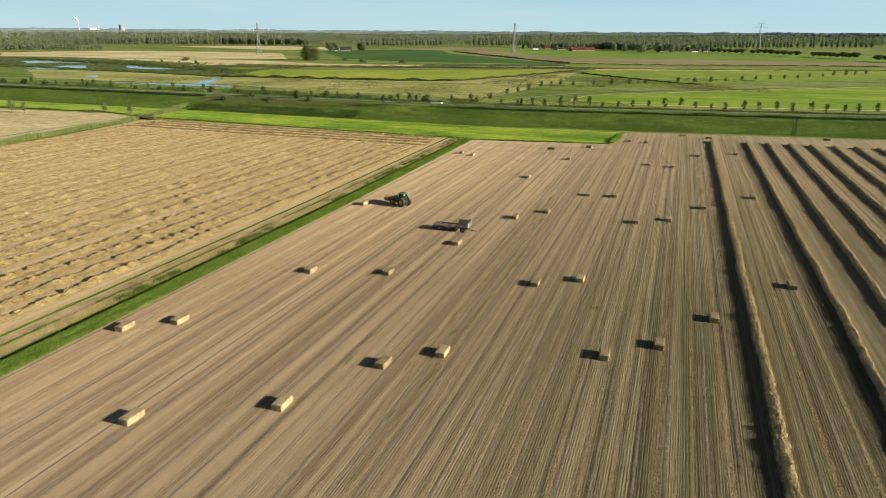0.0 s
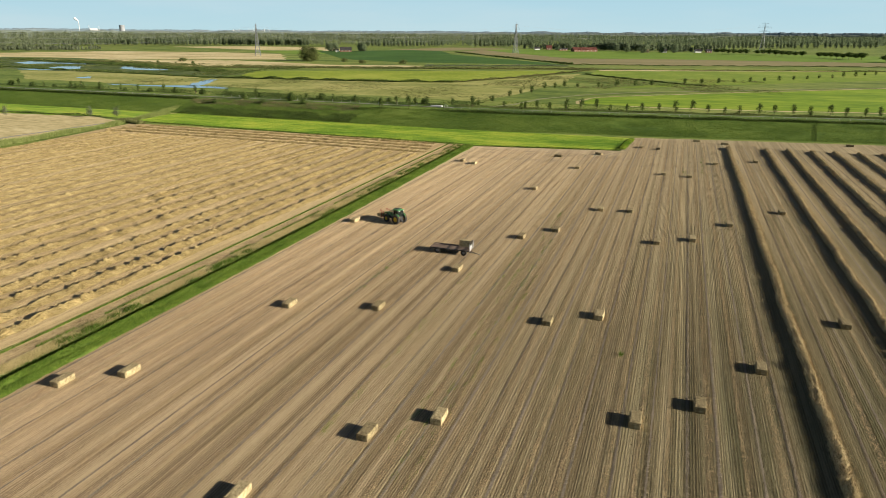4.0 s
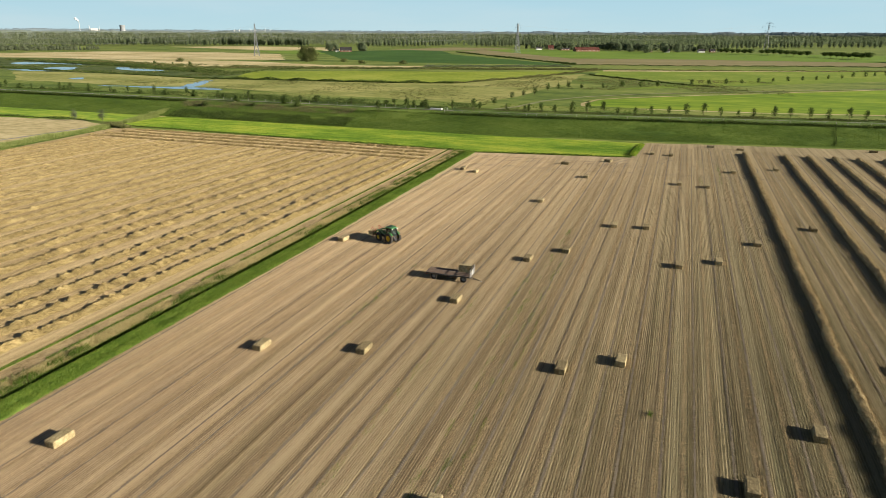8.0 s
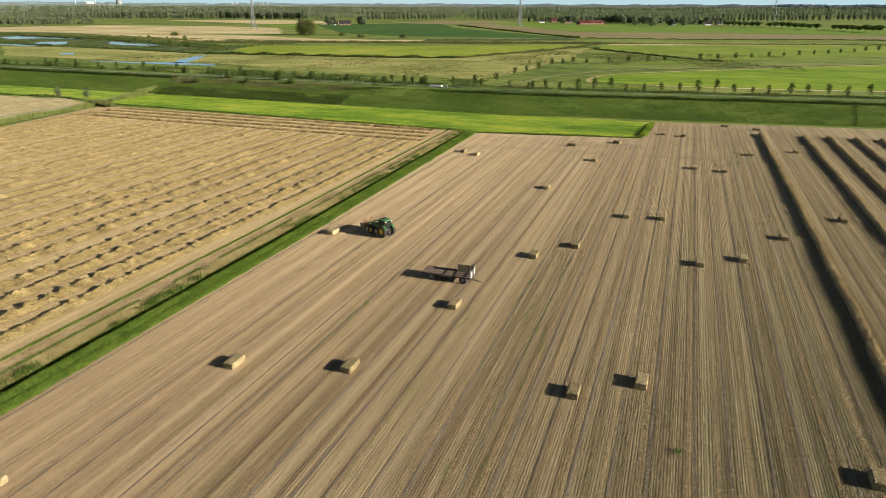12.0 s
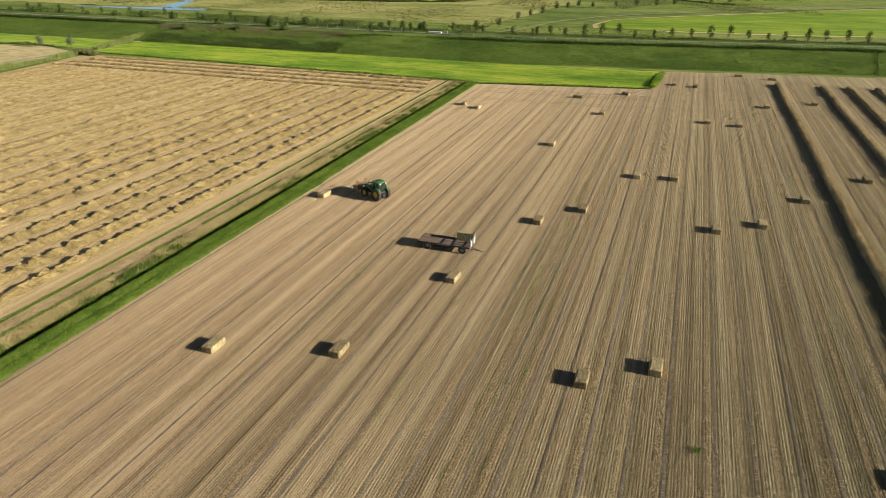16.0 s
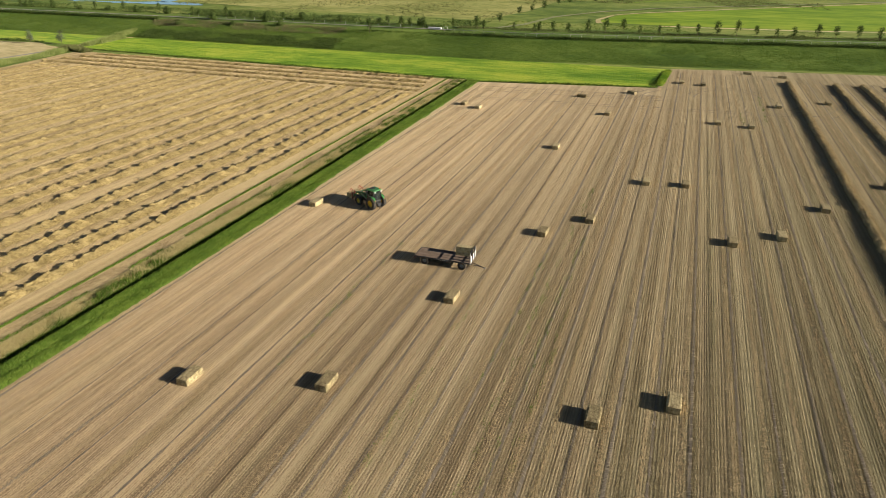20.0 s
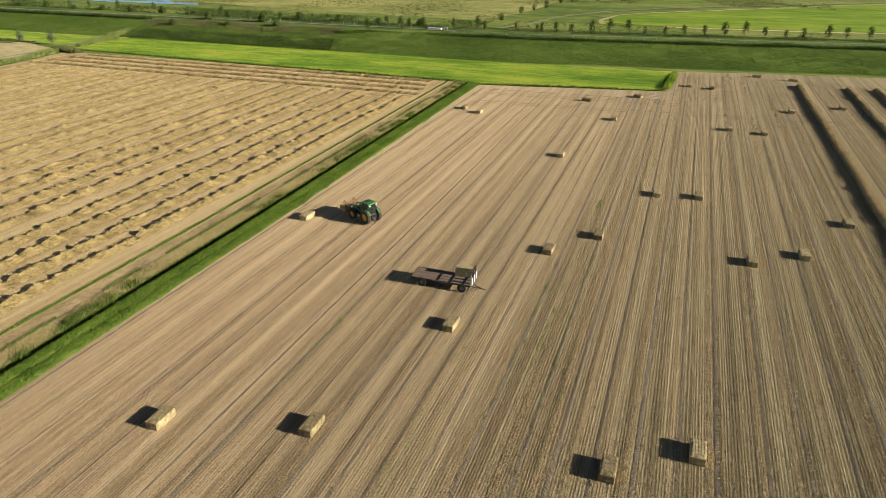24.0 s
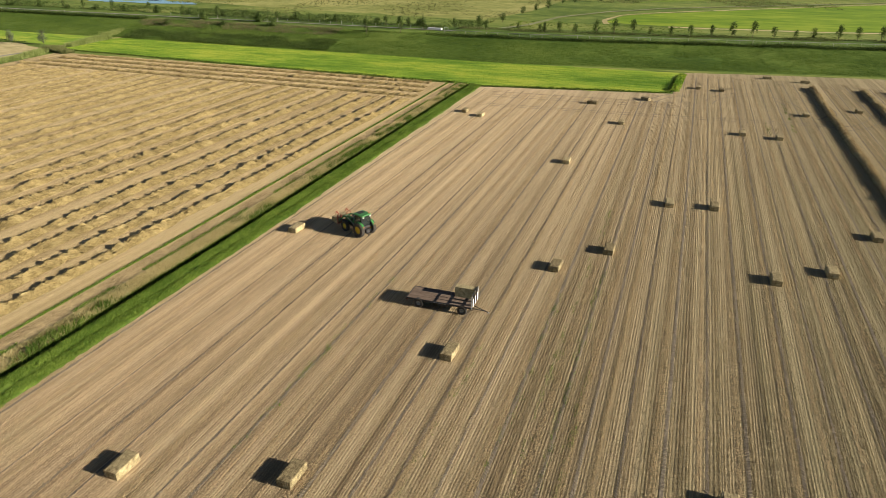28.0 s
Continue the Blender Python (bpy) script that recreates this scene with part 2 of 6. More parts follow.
DIKE_GRASS = blotched("dike_grass", (0.055, 0.098, 0.015), (0.098, 0.155, 0.024), (0.16, 0.215, 0.04), 0.05, 0.9, depth=0.35, stretch=(0.6, 1.4, 1.4), spread=0.1)
HEATH = blotched("brown_scrub", (0.08, 0.075, 0.037), (0.15, 0.132, 0.065), (0.23, 0.198, 0.10), 0.15, 1.2, depth=0.3)
BANK_GRASS = blotched("bank_grass", (0.065, 0.12, 0.015), (0.11, 0.18, 0.024), (0.185, 0.255, 0.04), 0.2, 1.5, bump=0.6, depth=0.2, island=0.3)
MARSH = blotched("marsh_green", (0.035, 0.06, 0.016), (0.085, 0.115, 0.032), (0.17, 0.19, 0.06), 0.03, 0.12, depth=0.3)
BLADE = blotched("grass_blades", (0.11, 0.22, 0.02), (0.22, 0.36, 0.038), (0.42, 0.47, 0.065), 0.06, 0.3, stretch=(0.35, 1.3, 1), bump=0, island=0.22, thin=0.4, spread=0.1)
BLADE_DRY = blotched("dry_blades", (0.34, 0.28, 0.12), (0.53, 0.44, 0.21), (0.68, 0.58, 0.31), 0.3, 3.0, bump=0, island=0.25, thin=0.3)
BLADE_DARK = blotched("dark_blades", (0.055, 0.098, 0.015), (0.10, 0.158, 0.024), (0.165, 0.22, 0.042), 0.05, 0.9, bump=0, island=0.3, thin=0.35)
LEAF = blotched("leaves", (0.035, 0.06, 0.015), (0.07, 0.105, 0.025), (0.13, 0.17, 0.045), 0.3, 2.0, bump=0, island=0.3, thin=0.35)
LEAF_OLIVE = blotched("olive_leaves", (0.06, 0.08, 0.025), (0.115, 0.135, 0.042), (0.18, 0.195, 0.07), 0.1, 1.0, bump=0, island=0.25, thin=0.4)
# pale, greyed leaves: haze over the far woods is put into this colour
LEAF_POPLAR_HAZED = blotched("poplar_leaves_hazed", (0.095, 0.128, 0.07), (0.152, 0.19, 0.104), (0.21, 0.245, 0.14), 0.02, 0.3, bump=0, island=0.2, thin=0.45)
# horizon woods: their blue-grey and grey-green hold the haze as base colour
HAZE_BLUE = blotched("haze_blue_woods", (0.13, 0.17, 0.195), (0.15, 0.195, 0.22), (0.175, 0.215, 0.235), 0.003, 0.03, bump=0)
HAZE_GREEN = blotched("haze_green_woods", (0.10, 0.125, 0.11), (0.135, 0.16, 0.135), (0.17, 0.195, 0.16), 0.01, 0.06, bump=0)
# willow grey-green, lightened further to paint in distance haze
LEAF_WILLOW_HAZED = blotched("willow_leaves_hazed", (0.12, 0.15, 0.085), (0.185, 0.215, 0.125), (0.25, 0.28, 0.17), 0.015, 0.3, bump=0, island=0.2, thin=0.55)
REED = blotched("reeds", (0.08, 0.10, 0.03), (0.16, 0.17, 0.06), (0.27, 0.26, 0.11), 0.1, 1.0, bump=0, island=0.2, thin=0.35)
REED_PALE = blotched("pale_reeds", (0.15, 0.19, 0.05), (0.25, 0.295, 0.09), (0.38, 0.40, 0.16), 0.1, 1.0, bump=0, island=0.2, thin=0.35)
BARK = blotched("bark", (0.06, 0.045, 0.03), (0.13, 0.10, 0.07), (0.22, 0.18, 0.13), 1.0, 9.0, depth=0.03)
POST_WOOD = blotched("weathered_posts", (0.27, 0.255, 0.225), (0.4, 0.385, 0.345), (0.53, 0.51, 0.47), 1.0, 8.0, depth=0.02)
ASPHALT = blotched("grey_lane", (0.2, 0.195, 0.17), (0.28, 0.27, 0.235), (0.36, 0.345, 0.3), 0.1, 2.0, bump=0.2)
GREEN_PAINT = painted("tractor_green", (0.03, 0.18, 0.04), 0.28, dirt=(0.3, 0.3, 0.22), wear=0.3)
GRASS_LANE = blotched("worn_grass_lane", (0.17, 0.19, 0.08), (0.25, 0.255, 0.13), (0.33, 0.325, 0.18), 0.1, 0.6)
YELLOW_PAINT = painted("rim_yellow", (0.62, 0.42, 0.02), 0.4, wear=0.25)
ORANGE = painted("beacon_orange", (0.75, 0.22, 0.02), 0.3, wear=0.1)
RED_PAINT = painted("fork_red", (0.34, 0.075, 0.04), 0.5, wear=0.5)
BLACK_PAINT = painted("black_steel", (0.025, 0.025, 0.027), 0.5, wear=0.3)
RIM_GREY = painted("dusty_rim", (0.26, 0.26, 0.25), 0.55, 0.2, wear=0.5)
GREY_PAINT = painted("grey_steel", (0.42, 0.43, 0.43), 0.45, 0.3, wear=0.4)
WHITE_PAINT = painted("white_paint", (0.72, 0.72, 0.69), 0.5, wear=0.3)
RUBBER = painted("tyre_rubber", (0.035, 0.033, 0.03), 0.9, dirt=(0.19, 0.15, 0.11), wear=0.7, scale=5)
STEEL = painted("galvanised_steel", (0.22, 0.235, 0.245), 0.6, 0.3, dirt=(0.25, 0.22, 0.2), wear=0.3, scale=0.4)
DECK_WOOD = blotched("deck_planks", (0.09, 0.062, 0.047), (0.155, 0.11, 0.082), (0.24, 0.18, 0.135), 0.7, 6.0, rough=0.8, depth=0.01, stretch=(0.4, 4, 1), island=0.4)
BRICK = blotched("house_brick", (0.13, 0.07, 0.05), (0.2, 0.11, 0.078), (0.27, 0.16, 0.115), 0.2, 3.0)
ROOF_RED = blotched("red_roof", (0.13, 0.052, 0.04), (0.19, 0.075, 0.058), (0.25, 0.105, 0.08), 0.1, 1.0)
ROOF_DARK = blotched("dark_roof", (0.05, 0.05, 0.055), (0.09, 0.085, 0.085), (0.14, 0.13, 0.13), 0.2, 1.0)
TOWER_GREY = blotched("weathered_concrete", (0.2, 0.215, 0.23), (0.26, 0.275, 0.29), (0.32, 0.335, 0.35), 0.02, 0.2)
STEAM = blotched("white_steam", (0.72, 0.73, 0.74), (0.8, 0.8, 0.8), (0.85, 0.85, 0.85), 0.02, 0.1, bump=0)
CONCRETE = blotched("concrete", (0.42, 0.42, 0.42), (0.56, 0.56, 0.55), (0.66, 0.66, 0.65), 0.02, 0.2)
m, n, l, b = shader("cab_glass", 0.05, 0.5)
b.inputs["Base Color"].default_value = (0.16, 0.2, 0.19, 1)
b.inputs["Transmission Weight"].default_value = 0.85
CAB_GLASS = m
m, n, l, b = shader("pond_water", 0.10, 0.5)
b.inputs["Base Color"].default_value = (0.03, 0.05, 0.06, 1)
bumped(n, l, b, cloud(n, l, place(n, l), 0.6, 4), 0.03, 0.02)
WATER = m

# ---- helpers for shapes ----
rng = np.random.default_rng(7)


def mesh(name, verts, faces, material, smooth=False):
    v, f = np.asarray(verts, np.float32), np.asarray(faces, np.int32)
    me = bpy.data.meshes.new(name)
    me.vertices.add(len(v))
    me.vertices.foreach_set("co", v.ravel())
    me.loops.add(f.size)
    me.loops.foreach_set("vertex_index", f.ravel())
    me.polygons.add(len(f))
    me.polygons.foreach_set("loop_start", np.arange(0, f.size, f.shape[1], dtype=np.int32))
    if smooth:
        me.polygons.foreach_set("use_smooth", np.ones(len(f), bool))
    me.update(calc_edges=True)
    me.materials.append(material)
    return me


def part(name, bm, material, parent, label=""):
    me = bpy.data.meshes.new(name)
    bm.to_mesh(me)
    bm.free()
    me.materials.append(material)
    ob = new(name, me)
    ob.parent = parent
    return tagged(ob, label)


def piece(name, me, parent, m=None, label=""):
    ob = new(name, me)
    ob.parent = parent
    if m is not None:
        ob.matrix_local = m
    return tagged(ob, label)


def box(bm, x0, x1, y0, y1, z0, z1, bevel=0.0, turn=None):
    vs = bmesh.ops.create_cube(bm, size=1)["verts"]
    for v in vs:
        v.co = Vector(((x0 + x1) / 2 + v.co.x * (x1 - x0), (y0 + y1) / 2 + v.co.y * (y1 - y0), (z0 + z1) / 2 + v.co.z * (z1 - z0)))
        if turn is not None:
            v.co = turn @ v.co
    if bevel:
        es = list({e for v in vs for e in v.link_edges})
        bmesh.ops.bevel(bm, geom=es, offset=bevel, segments=2, affect="EDGES", profile=0.6)
    return bm


def bar(bm, a, b, w, w2=None, sides=4):
    """A straight bar from a to b, w thick (w2 at its end)."""
    a, b = Vector(a), Vector(b)
    d = b - a
    r = bmesh.ops.create_cone(bm, cap_ends=True, segments=sides, radius1=w * 0.7 if sides == 4 else w / 2, radius2=(w if w2 is None else w2) * (0.7 if sides == 4 else 0.5), depth=d.length)
    t = Matrix.Translation((a + b) / 2) @ d.to_track_quat("Z", "Y").to_matrix().to_4x4() @ Matrix.Rotation(math.pi / 4 if sides == 4 else 0, 4, "Z")
    bmesh.ops.transform(bm, matrix=t, verts=r["verts"])
    return bm


def lathe(bm, profile, seg=24, axis="Y", at=(0, 0, 0), thick=True):
    """Turn (radius, along) pairs about an axis."""
    rings = []
    for r, h in profile:
        ring = []
        for i in range(seg):
            a = 2 * math.pi * i / seg
            p = (r * math.cos(a), h, r * math.sin(a)) if axis == "Y" else (r * math.cos(a), r * math.sin(a), h)
            ring.append(bm.verts.new(Vector(p) + Vector(at)))
        rings.append(ring)
    pairs = list(zip(rings, rings[1:])) + ([(rings[-1], rings[0])] if thick else [])
    for p, q in pairs:
        for i in range(seg):
            bm.faces.new((p[i], p[(i + 1) % seg], q[(i + 1) % seg], q[i]))
    bmesh.ops.recalc_face_normals(bm, faces=bm.faces)
    return bm


def wavy(n, step, seed, rough=0.5, octaves=3):
    """Smooth random numbers about 0, one per step along a line."""
    r, out, amp = np.random.default_rng(seed), np.zeros(n), 1.0
    for o in range(octaves):
        k = max(int(n * 2**o / step), 2) + 3
        out += amp * np.interp(np.linspace(0, k - 2, n), np.arange(k), r.normal(0, 1, k))
        amp *= rough
    return out


def field2(nx, ny, cx, cy, seed):
    """Smooth random surface nx by ny about 0, with cx by cy cells."""
    r = np.random.default_rng(seed)
    g = r.normal(0, 1, (cx + 2, cy + 2))
    u, v = np.linspace(0, cx, nx), np.linspace(0, cy, ny)
    i, j = np.minimum(u.astype(int), cx - 1), np.minimum(v.astype(int), cy - 1)
    fu, fv = (u - i)[:, None], (v - j)[None]
    fu, fv = fu * fu * (3 - 2 * fu), fv * fv * (3 - 2 * fv)
    a = g[np.ix_(i, j)] * (1 - fu) + g[np.ix_(i + 1, j)] * fu
    c = g[np.ix_(i, j + 1)] * (1 - fu) + g[np.ix_(i + 1, j + 1)] * fu
    return a * (1 - fv) + c * fv


def sheet(name, corners, z, material, label, category="field", wobble=0.6, step=6.0):
    """A flat piece of land with slightly wavering edges."""
    pts = []
    c = [Vector((*p, z)) for p in corners]
    for a, b in zip(c, c[1:] + c[:1]):
        k = max(1, int((b - a).length / step))
        for i in range(k):
            p = a.lerp(b, i / k)
            if i:
                p += Vector((rng.normal(0, wobble), rng.normal(0, wobble), 0))
            pts.append(p)
    bm = bmesh.new()
    bm.faces.new([bm.verts.new(p) for p in pts])
    bmesh.ops.recalc_face_normals(bm, faces=bm.faces)
    bmesh.ops.triangulate(bm, faces=bm.faces)
    me = bpy.data.meshes.new(name)
    for f in bm.faces:
        if f.normal.z < 0:
            f.normal_flip()
    bm.to_mesh(me)
    bm.free()
    me.materials.append(material)
    return tagged(new(name, me), label, category, kind="structure")


def ribbon(name, line, width, z, material, label, category="path", kind="structure", wobble=0.1):
    """A strip along a line of (x, y) points. z: a height or one per point."""
    v, f = [], []
    p = np.array(line, float)
    d = np.gradient(p, axis=0)
    d /= np.linalg.norm(d, axis=1)[:, None] + 1e-9
    nrm = np.stack([-d[:, 1], d[:, 0]], 1)
    zz = np.broadcast_to(z, len(p))
    for i in range(len(p)):
        for s in (-1, 1):
            q = p[i] + nrm[i] * s * (width / 2 + rng.normal(0, wobble))
            v.append((q[0], q[1], zz[i]))
        if i:
            f.append((2 * i - 2, 2 * i - 1, 2 * i + 1, 2 * i)[::-1])
    me = mesh(name, v, f, material)
    return tagged(new(name, me), label, category, kind=kind)


def along(points, step):
    """Points every step metres along a line of corners."""
    out = []
    for a, b in zip(points, points[1:]):
        a, b = np.array(a, float), np.array(b, float)
        k = max(1, int(np.linalg.norm(b - a) / step))
        out += [a + (b - a) * i / k for i in range(k)]
    return out + [np.array(points[-1], float)]


def blades(at, height, width, lean=0.35, seed=1):
    """Single grass or straw blades: one thin triangle each, standing at the places given."""
    r = np.random.default_rng(seed)
    n_ = len(at)
    h = height * r.uniform(0.55, 1.3, n_)
    a, tilt, to = r.uniform(0, 2 * np.pi, n_), lean * np.abs(r.normal(0, 1, n_)), r.uniform(0, 2 * np.pi, n_)
    w = width * r.uniform(0.6, 1.4, n_) / 2
    v = np.zeros((n_, 3, 3))
    v[:, 0] = at + np.stack([np.cos(a) * w, np.sin(a) * w, 0 * w], 1)
    v[:, 1] = at - np.stack([np.cos(a) * w, np.sin(a) * w, 0 * w], 1)
    v[:, 2] = at + np.stack([np.cos(to) * tilt * h, np.sin(to) * tilt * h, h], 1)
    return v.reshape(-1, 3), np.arange(3 * n_).reshape(-1, 3)


def leaves(at, size, seed=1, out=None):
    """Small leaf clumps: one kinked four-cornered leaf patch at each place, facing about outwards."""
    r = np.random.default_rng(seed)
    n_ = len(at)
    u = r.normal(0, 1, (n_, 3))
    u /= np.linalg.norm(u, axis=1)[:, None]
    w = np.cross(u, r.normal(0, 1, (n_, 3)))
    w /= np.linalg.norm(w, axis=1)[:, None]
    if out is not None:
        face = out / (np.linalg.norm(out, axis=1)[:, None] + 1e-6) + 0.32 * r.normal(0, 1, (n_, 3))
        u = np.cross(face, r.normal(0, 1, (n_, 3)))
        u /= np.linalg.norm(u, axis=1)[:, None] + 1e-9
        w = np.cross(face, u)
        w /= np.linalg.norm(w, axis=1)[:, None] + 1e-9
    s = (size * r.uniform(0.6, 1.4, n_))[:, None]
    nrm = np.cross(u, w)
    v = np.stack([at - u * s, at - w * s * 0.7 + nrm * s * 0.25, at + u * s, at + w * s * 0.7 + nrm * s * 0.25], 1)
    i = np.arange(n_)[:, None] * 4
    return v.reshape(-1, 3), np.concatenate([i + [0, 1, 2], i + [0, 2, 3]], 0)


def stuff(name, verts, faces, material, label, category):
    return tagged(new(name, mesh(name, verts, faces, material)), label, category, kind="stuff")


def scatter_strip(points, width, per_metre, z=0.0, seed=3):
    """Random places in a strip along a line."""
    r = np.random.default_rng(seed)
    out = []
    for a, b in zip(points, points[1:]):
        a, b = np.array(a, float), np.array(b, float)
        k = int(np.linalg.norm(b - a) * per_metre)
        d = (b - a) / np.linalg.norm(b - a)
        t, s = r.uniform(0, 1, k), r.normal(0, width / 3, k).clip(-width / 2, width / 2)
        out.append(np.stack([a[0] + (b - a)[0] * t - d[1] * s, a[1] + (b - a)[1] * t + d[0] * s, np.full(k, z)], 1))
    return np.concatenate(out)


def bushes(points, width, height, per_metre, size, material, name, label, category, z=0.0, seed=5, lift=0.0):
    """A hedge or reed belt of many small leaf clumps along a line, with an uneven top."""
    p = scatter_strip(points, width, per_metre, 0, seed)
    r = np.random.default_rng(seed + 1)
    lump = 0.55 + 0.45 * np.sin(p[:, 0] * 0.23 + seed) * np.sin(p[:, 1] * 0.19 + 2 * seed) + r.normal(0, 0.12, len(p))
    p[:, 2] = z + lift + height * np.clip(lump, 0.15, 1.2) * r.uniform(0.05, 1, len(p)) ** 0.7
    out = r.normal(0, 0.6, p.shape) + (0, 0, 0.9)
    return stuff(name, *leaves(p, size, seed, out), material, label, category)


def reed_belt(points, width, height, per_metre, material, label, z=0.0, seed=5):
    """A fringe of reeds or tall grass: single leaning blades of uneven height along a line."""
    p = scatter_strip(points, width, per_metre, z, seed)
    h = height * (0.75 + 0.25 * np.sin(p[:, 0] * 0.31 + seed) + 0.2 * np.sin(p[:, 1] * 0.23))
    return stuff("reeds", *blades(p, h, 0.16, 0.4, seed + 1), material, label, "reeds")

# ---- land ----


def edge_shift(y):
    """How far the bank and ditch between the fields drift to the left on their way."""
    return float(np.clip((y - 120) / 108, 0, 1)) * 1.6


# the ground is one sheet, with the ditch sunk into it
cols = [(x, 0.0, 0.0) for x in np.linspace(-4900, -100, 24)] + [(-73.75, 1.0, 0.0), (-73.5, 1.0, 0.8), (-72.55, 1.0, 0.8), (-72.25, 1.0, 0.0)] + [(x, 0.0, 0.0) for x in np.linspace(-20, 4900, 26)]
gy = np.concatenate([np.linspace(-700, -80, 5), np.linspace(-60, 228, 37), np.linspace(232, 500, 8), np.linspace(600, 4900, 30)])
gv = [(x - d * edge_shift(y), y, -deep * (1.0 if -70 < y < 230 else 0.0)) for y in gy for x, d, deep in cols]
nc = len(cols)
gf = [(j * nc + i, j * nc + i + 1, j * nc + i + nc + 1, j * nc + i + nc) for j in range(len(gy) - 1) for i in range(nc - 1)]
tagged(new("ground", mesh("ground", gv, gf, GRASS)), "flat green and olive grassland of a wide polder", "ground", kind="structure")


def foot(x):
    """The line in which the dike's near slope meets the fields."""
    return 265.0 + 0.155 * max(0.0, x + 72.0)


sheet("field_1", [(-69.3, -90), (230, -90), (230, 309), (75, 285), (0, 273), (-19.5, 268.5), (-21.5, 237), (-71, 227.5), (-70, 150)], 0.02, STUBBLE, "brown stubble field combed in long straight rows", wobble=0.12, step=3)
sheet("field_2", [(-79.5, -90), (-79.5, 229), (-156, 231), (-226, 229.5), (-214, 150), (-183, -90)], 0.02, STUBBLE_LEFT, "pale golden stubble field with broken straw swaths", wobble=0.15, step=3)
sheet("verge_1", [(-79.6, -90), (-76.2, -90), (-77.8, 229), (-79.6, 229)], 0.025, STUBBLE_LEFT, "strip of thin stubble beside the ditch", "verge", wobble=0.12, step=2)
sheet("verge_6", [(-78.6, -90), (-76.25, -90), (-76.25, 120), (-77.9, 229), (-79.5, 229), (-78.6, 120)], 0.028, SOIL_STRAW, "strip of bare brown soil and thin straw beside the verge", "verge", wobble=0.12, step=2)
sheet("verge_3", [(-76.3, -90), (-73.7, -90), (-73.7, 120), (-75.3, 228), (-77.9, 229), (-76.3, 120)], 0.03, FIELD_DRY, "strip of dry straw-yellow grass beside the ditch", "verge", wobble=0.08, step=2)
sheet("meadow_1", [(-232, 236), (-156, 232.2), (-80, 230.2), (-71, 229), (-22.5, 238), (-21, 268.2), (-70, 265.5), (-180, 266), (-238, 272)], 0.03, MEADOW, "bright green meadow with yellow flowers below the dike", "meadow", step=4)
sheet("meadow_2", [(-460, 232), (-323, 234), (-258, 243), (-239, 241), (-238, 268), (-307, 268), (-460, 267)], 0.03, MEADOW, "bright green grass strip below the dike", "meadow", step=4)
sheet("field_3", [(-470, 60), (-225, 60), (-232, 232), (-258, 241), (-323, 232), (-470, 229)], 0.03, FIELD_DRY, "dry straw-coloured grass field", step=5)
sheet("verge_2", [(-196, -90), (-184, -90), (-215, 150), (-227, 229.5), (-233, 233), (-226, 160)], 0.05, GRASS, "grassy bank along the pale field", "verge", step=3)

# beyond the dike
sheet("field_4", [(-420, 400), (-330, 410), (-210, 390), (-120, 380), (-105, 430), (-95, 560), (-100, 690), (-150, 590), (-180, 515), (-230, 500), (-330, 490), (-390, 480)], 0.05, FIELD_OLIVE, "olive rough pasture", step=15, wobble=1.5)
sheet("field_5", [(-375, 497), (-420, 590), (-330, 640), (-232, 672), (-118, 732), (-149, 590), (-180, 522), (-226, 509), (-330, 500)], 0.06, FIELD_BRIGHT, "smooth yellow-green field", step=15, wobble=1.0)
sheet("field_6", [(-60, 392), (-54, 426), (-36, 446), (36, 506), (149, 596), (330, 735), (420, 520), (105, 408), (29, 391), (-31, 387)], 0.06, FIELD_LIME, "bright lime green mown field", step=12, wobble=0.7)
ribbon("verge_4", along([(-58, 386), (-61, 402), (-56, 428), (-38, 449), (36, 510), (150, 601), (330, 741)], 8), 2.2, 0.075, FIELD_DRY, "pale dry edge of a mown field", "verge", wobble=0.5)
ribbon("verge_5", along([(-30, 384), (29, 388), (105, 404), (300, 474)], 8), 2.5, 0.075, FIELD_DRY, "pale dry edge of a mown field", "verge", wobble=0.6)
sheet("field_7", [(-60, 500), (30, 580), (180, 710), (420, 960), (200, 900), (-5, 830), (-95, 760), (-92, 680), (0, 600)], 0.05, FIELD_YELLOW, "green pasture with pale dry patches", step=15, wobble=1.0)
sheet("field_8", [(-90, 790), (0, 812), (170, 872), (160, 850), (-10, 780), (-90, 745)], 0.09, FIELD_DRY, "band of pale dry grass in a pasture", step=10, wobble=1.5)
sheet("field_9", [(-474, 1368), (-143, 899), (-6, 920), (133, 975), (245, 998), (420, 1050), (480, 1230), (280, 1145), (-9, 1155), (-186, 1112), (-481, 1604)], 0.08, FIELD_BROWN, "brown ploughed field", step=25, wobble=1.0)
sheet("field_10", [(-764, 1289), (-491, 912), (-380, 855), (-304, 852), (-147, 876), (-258, 1015), (-422, 1216), (-528, 1440), (-636, 1495)], 0.08, FIELD_DARK, "dark green root crop field", step=25, wobble=1.0)
sheet("field_11", [(-486, 1612), (-186, 1118), (-9, 1160), (280, 1150), (480, 1240), (420, 1500), (60, 1600), (-200, 1640), (-400, 1750)], 0.09, FIELD_GREEN, "green grass field in front of farmhouses", step=25, wobble=1.0)
sheet("field_12", [(-1180, 874), (-1108, 1063), (-869, 1116), (-713, 1080), (-560, 860), (-784, 752), (-906, 762), (-997, 740)], 0.07, FIELD_DRY, "long pale dry grassland strip", step=20, wobble=3)
sheet("field_13", [(-784, 745), (-640, 670), (-560, 618), (-446, 676), (-321, 724), (-290, 770), (-420, 742), (-600, 800)], 0.07, FIELD_DRY, "pale beige reed grassland", step=15, wobble=3)
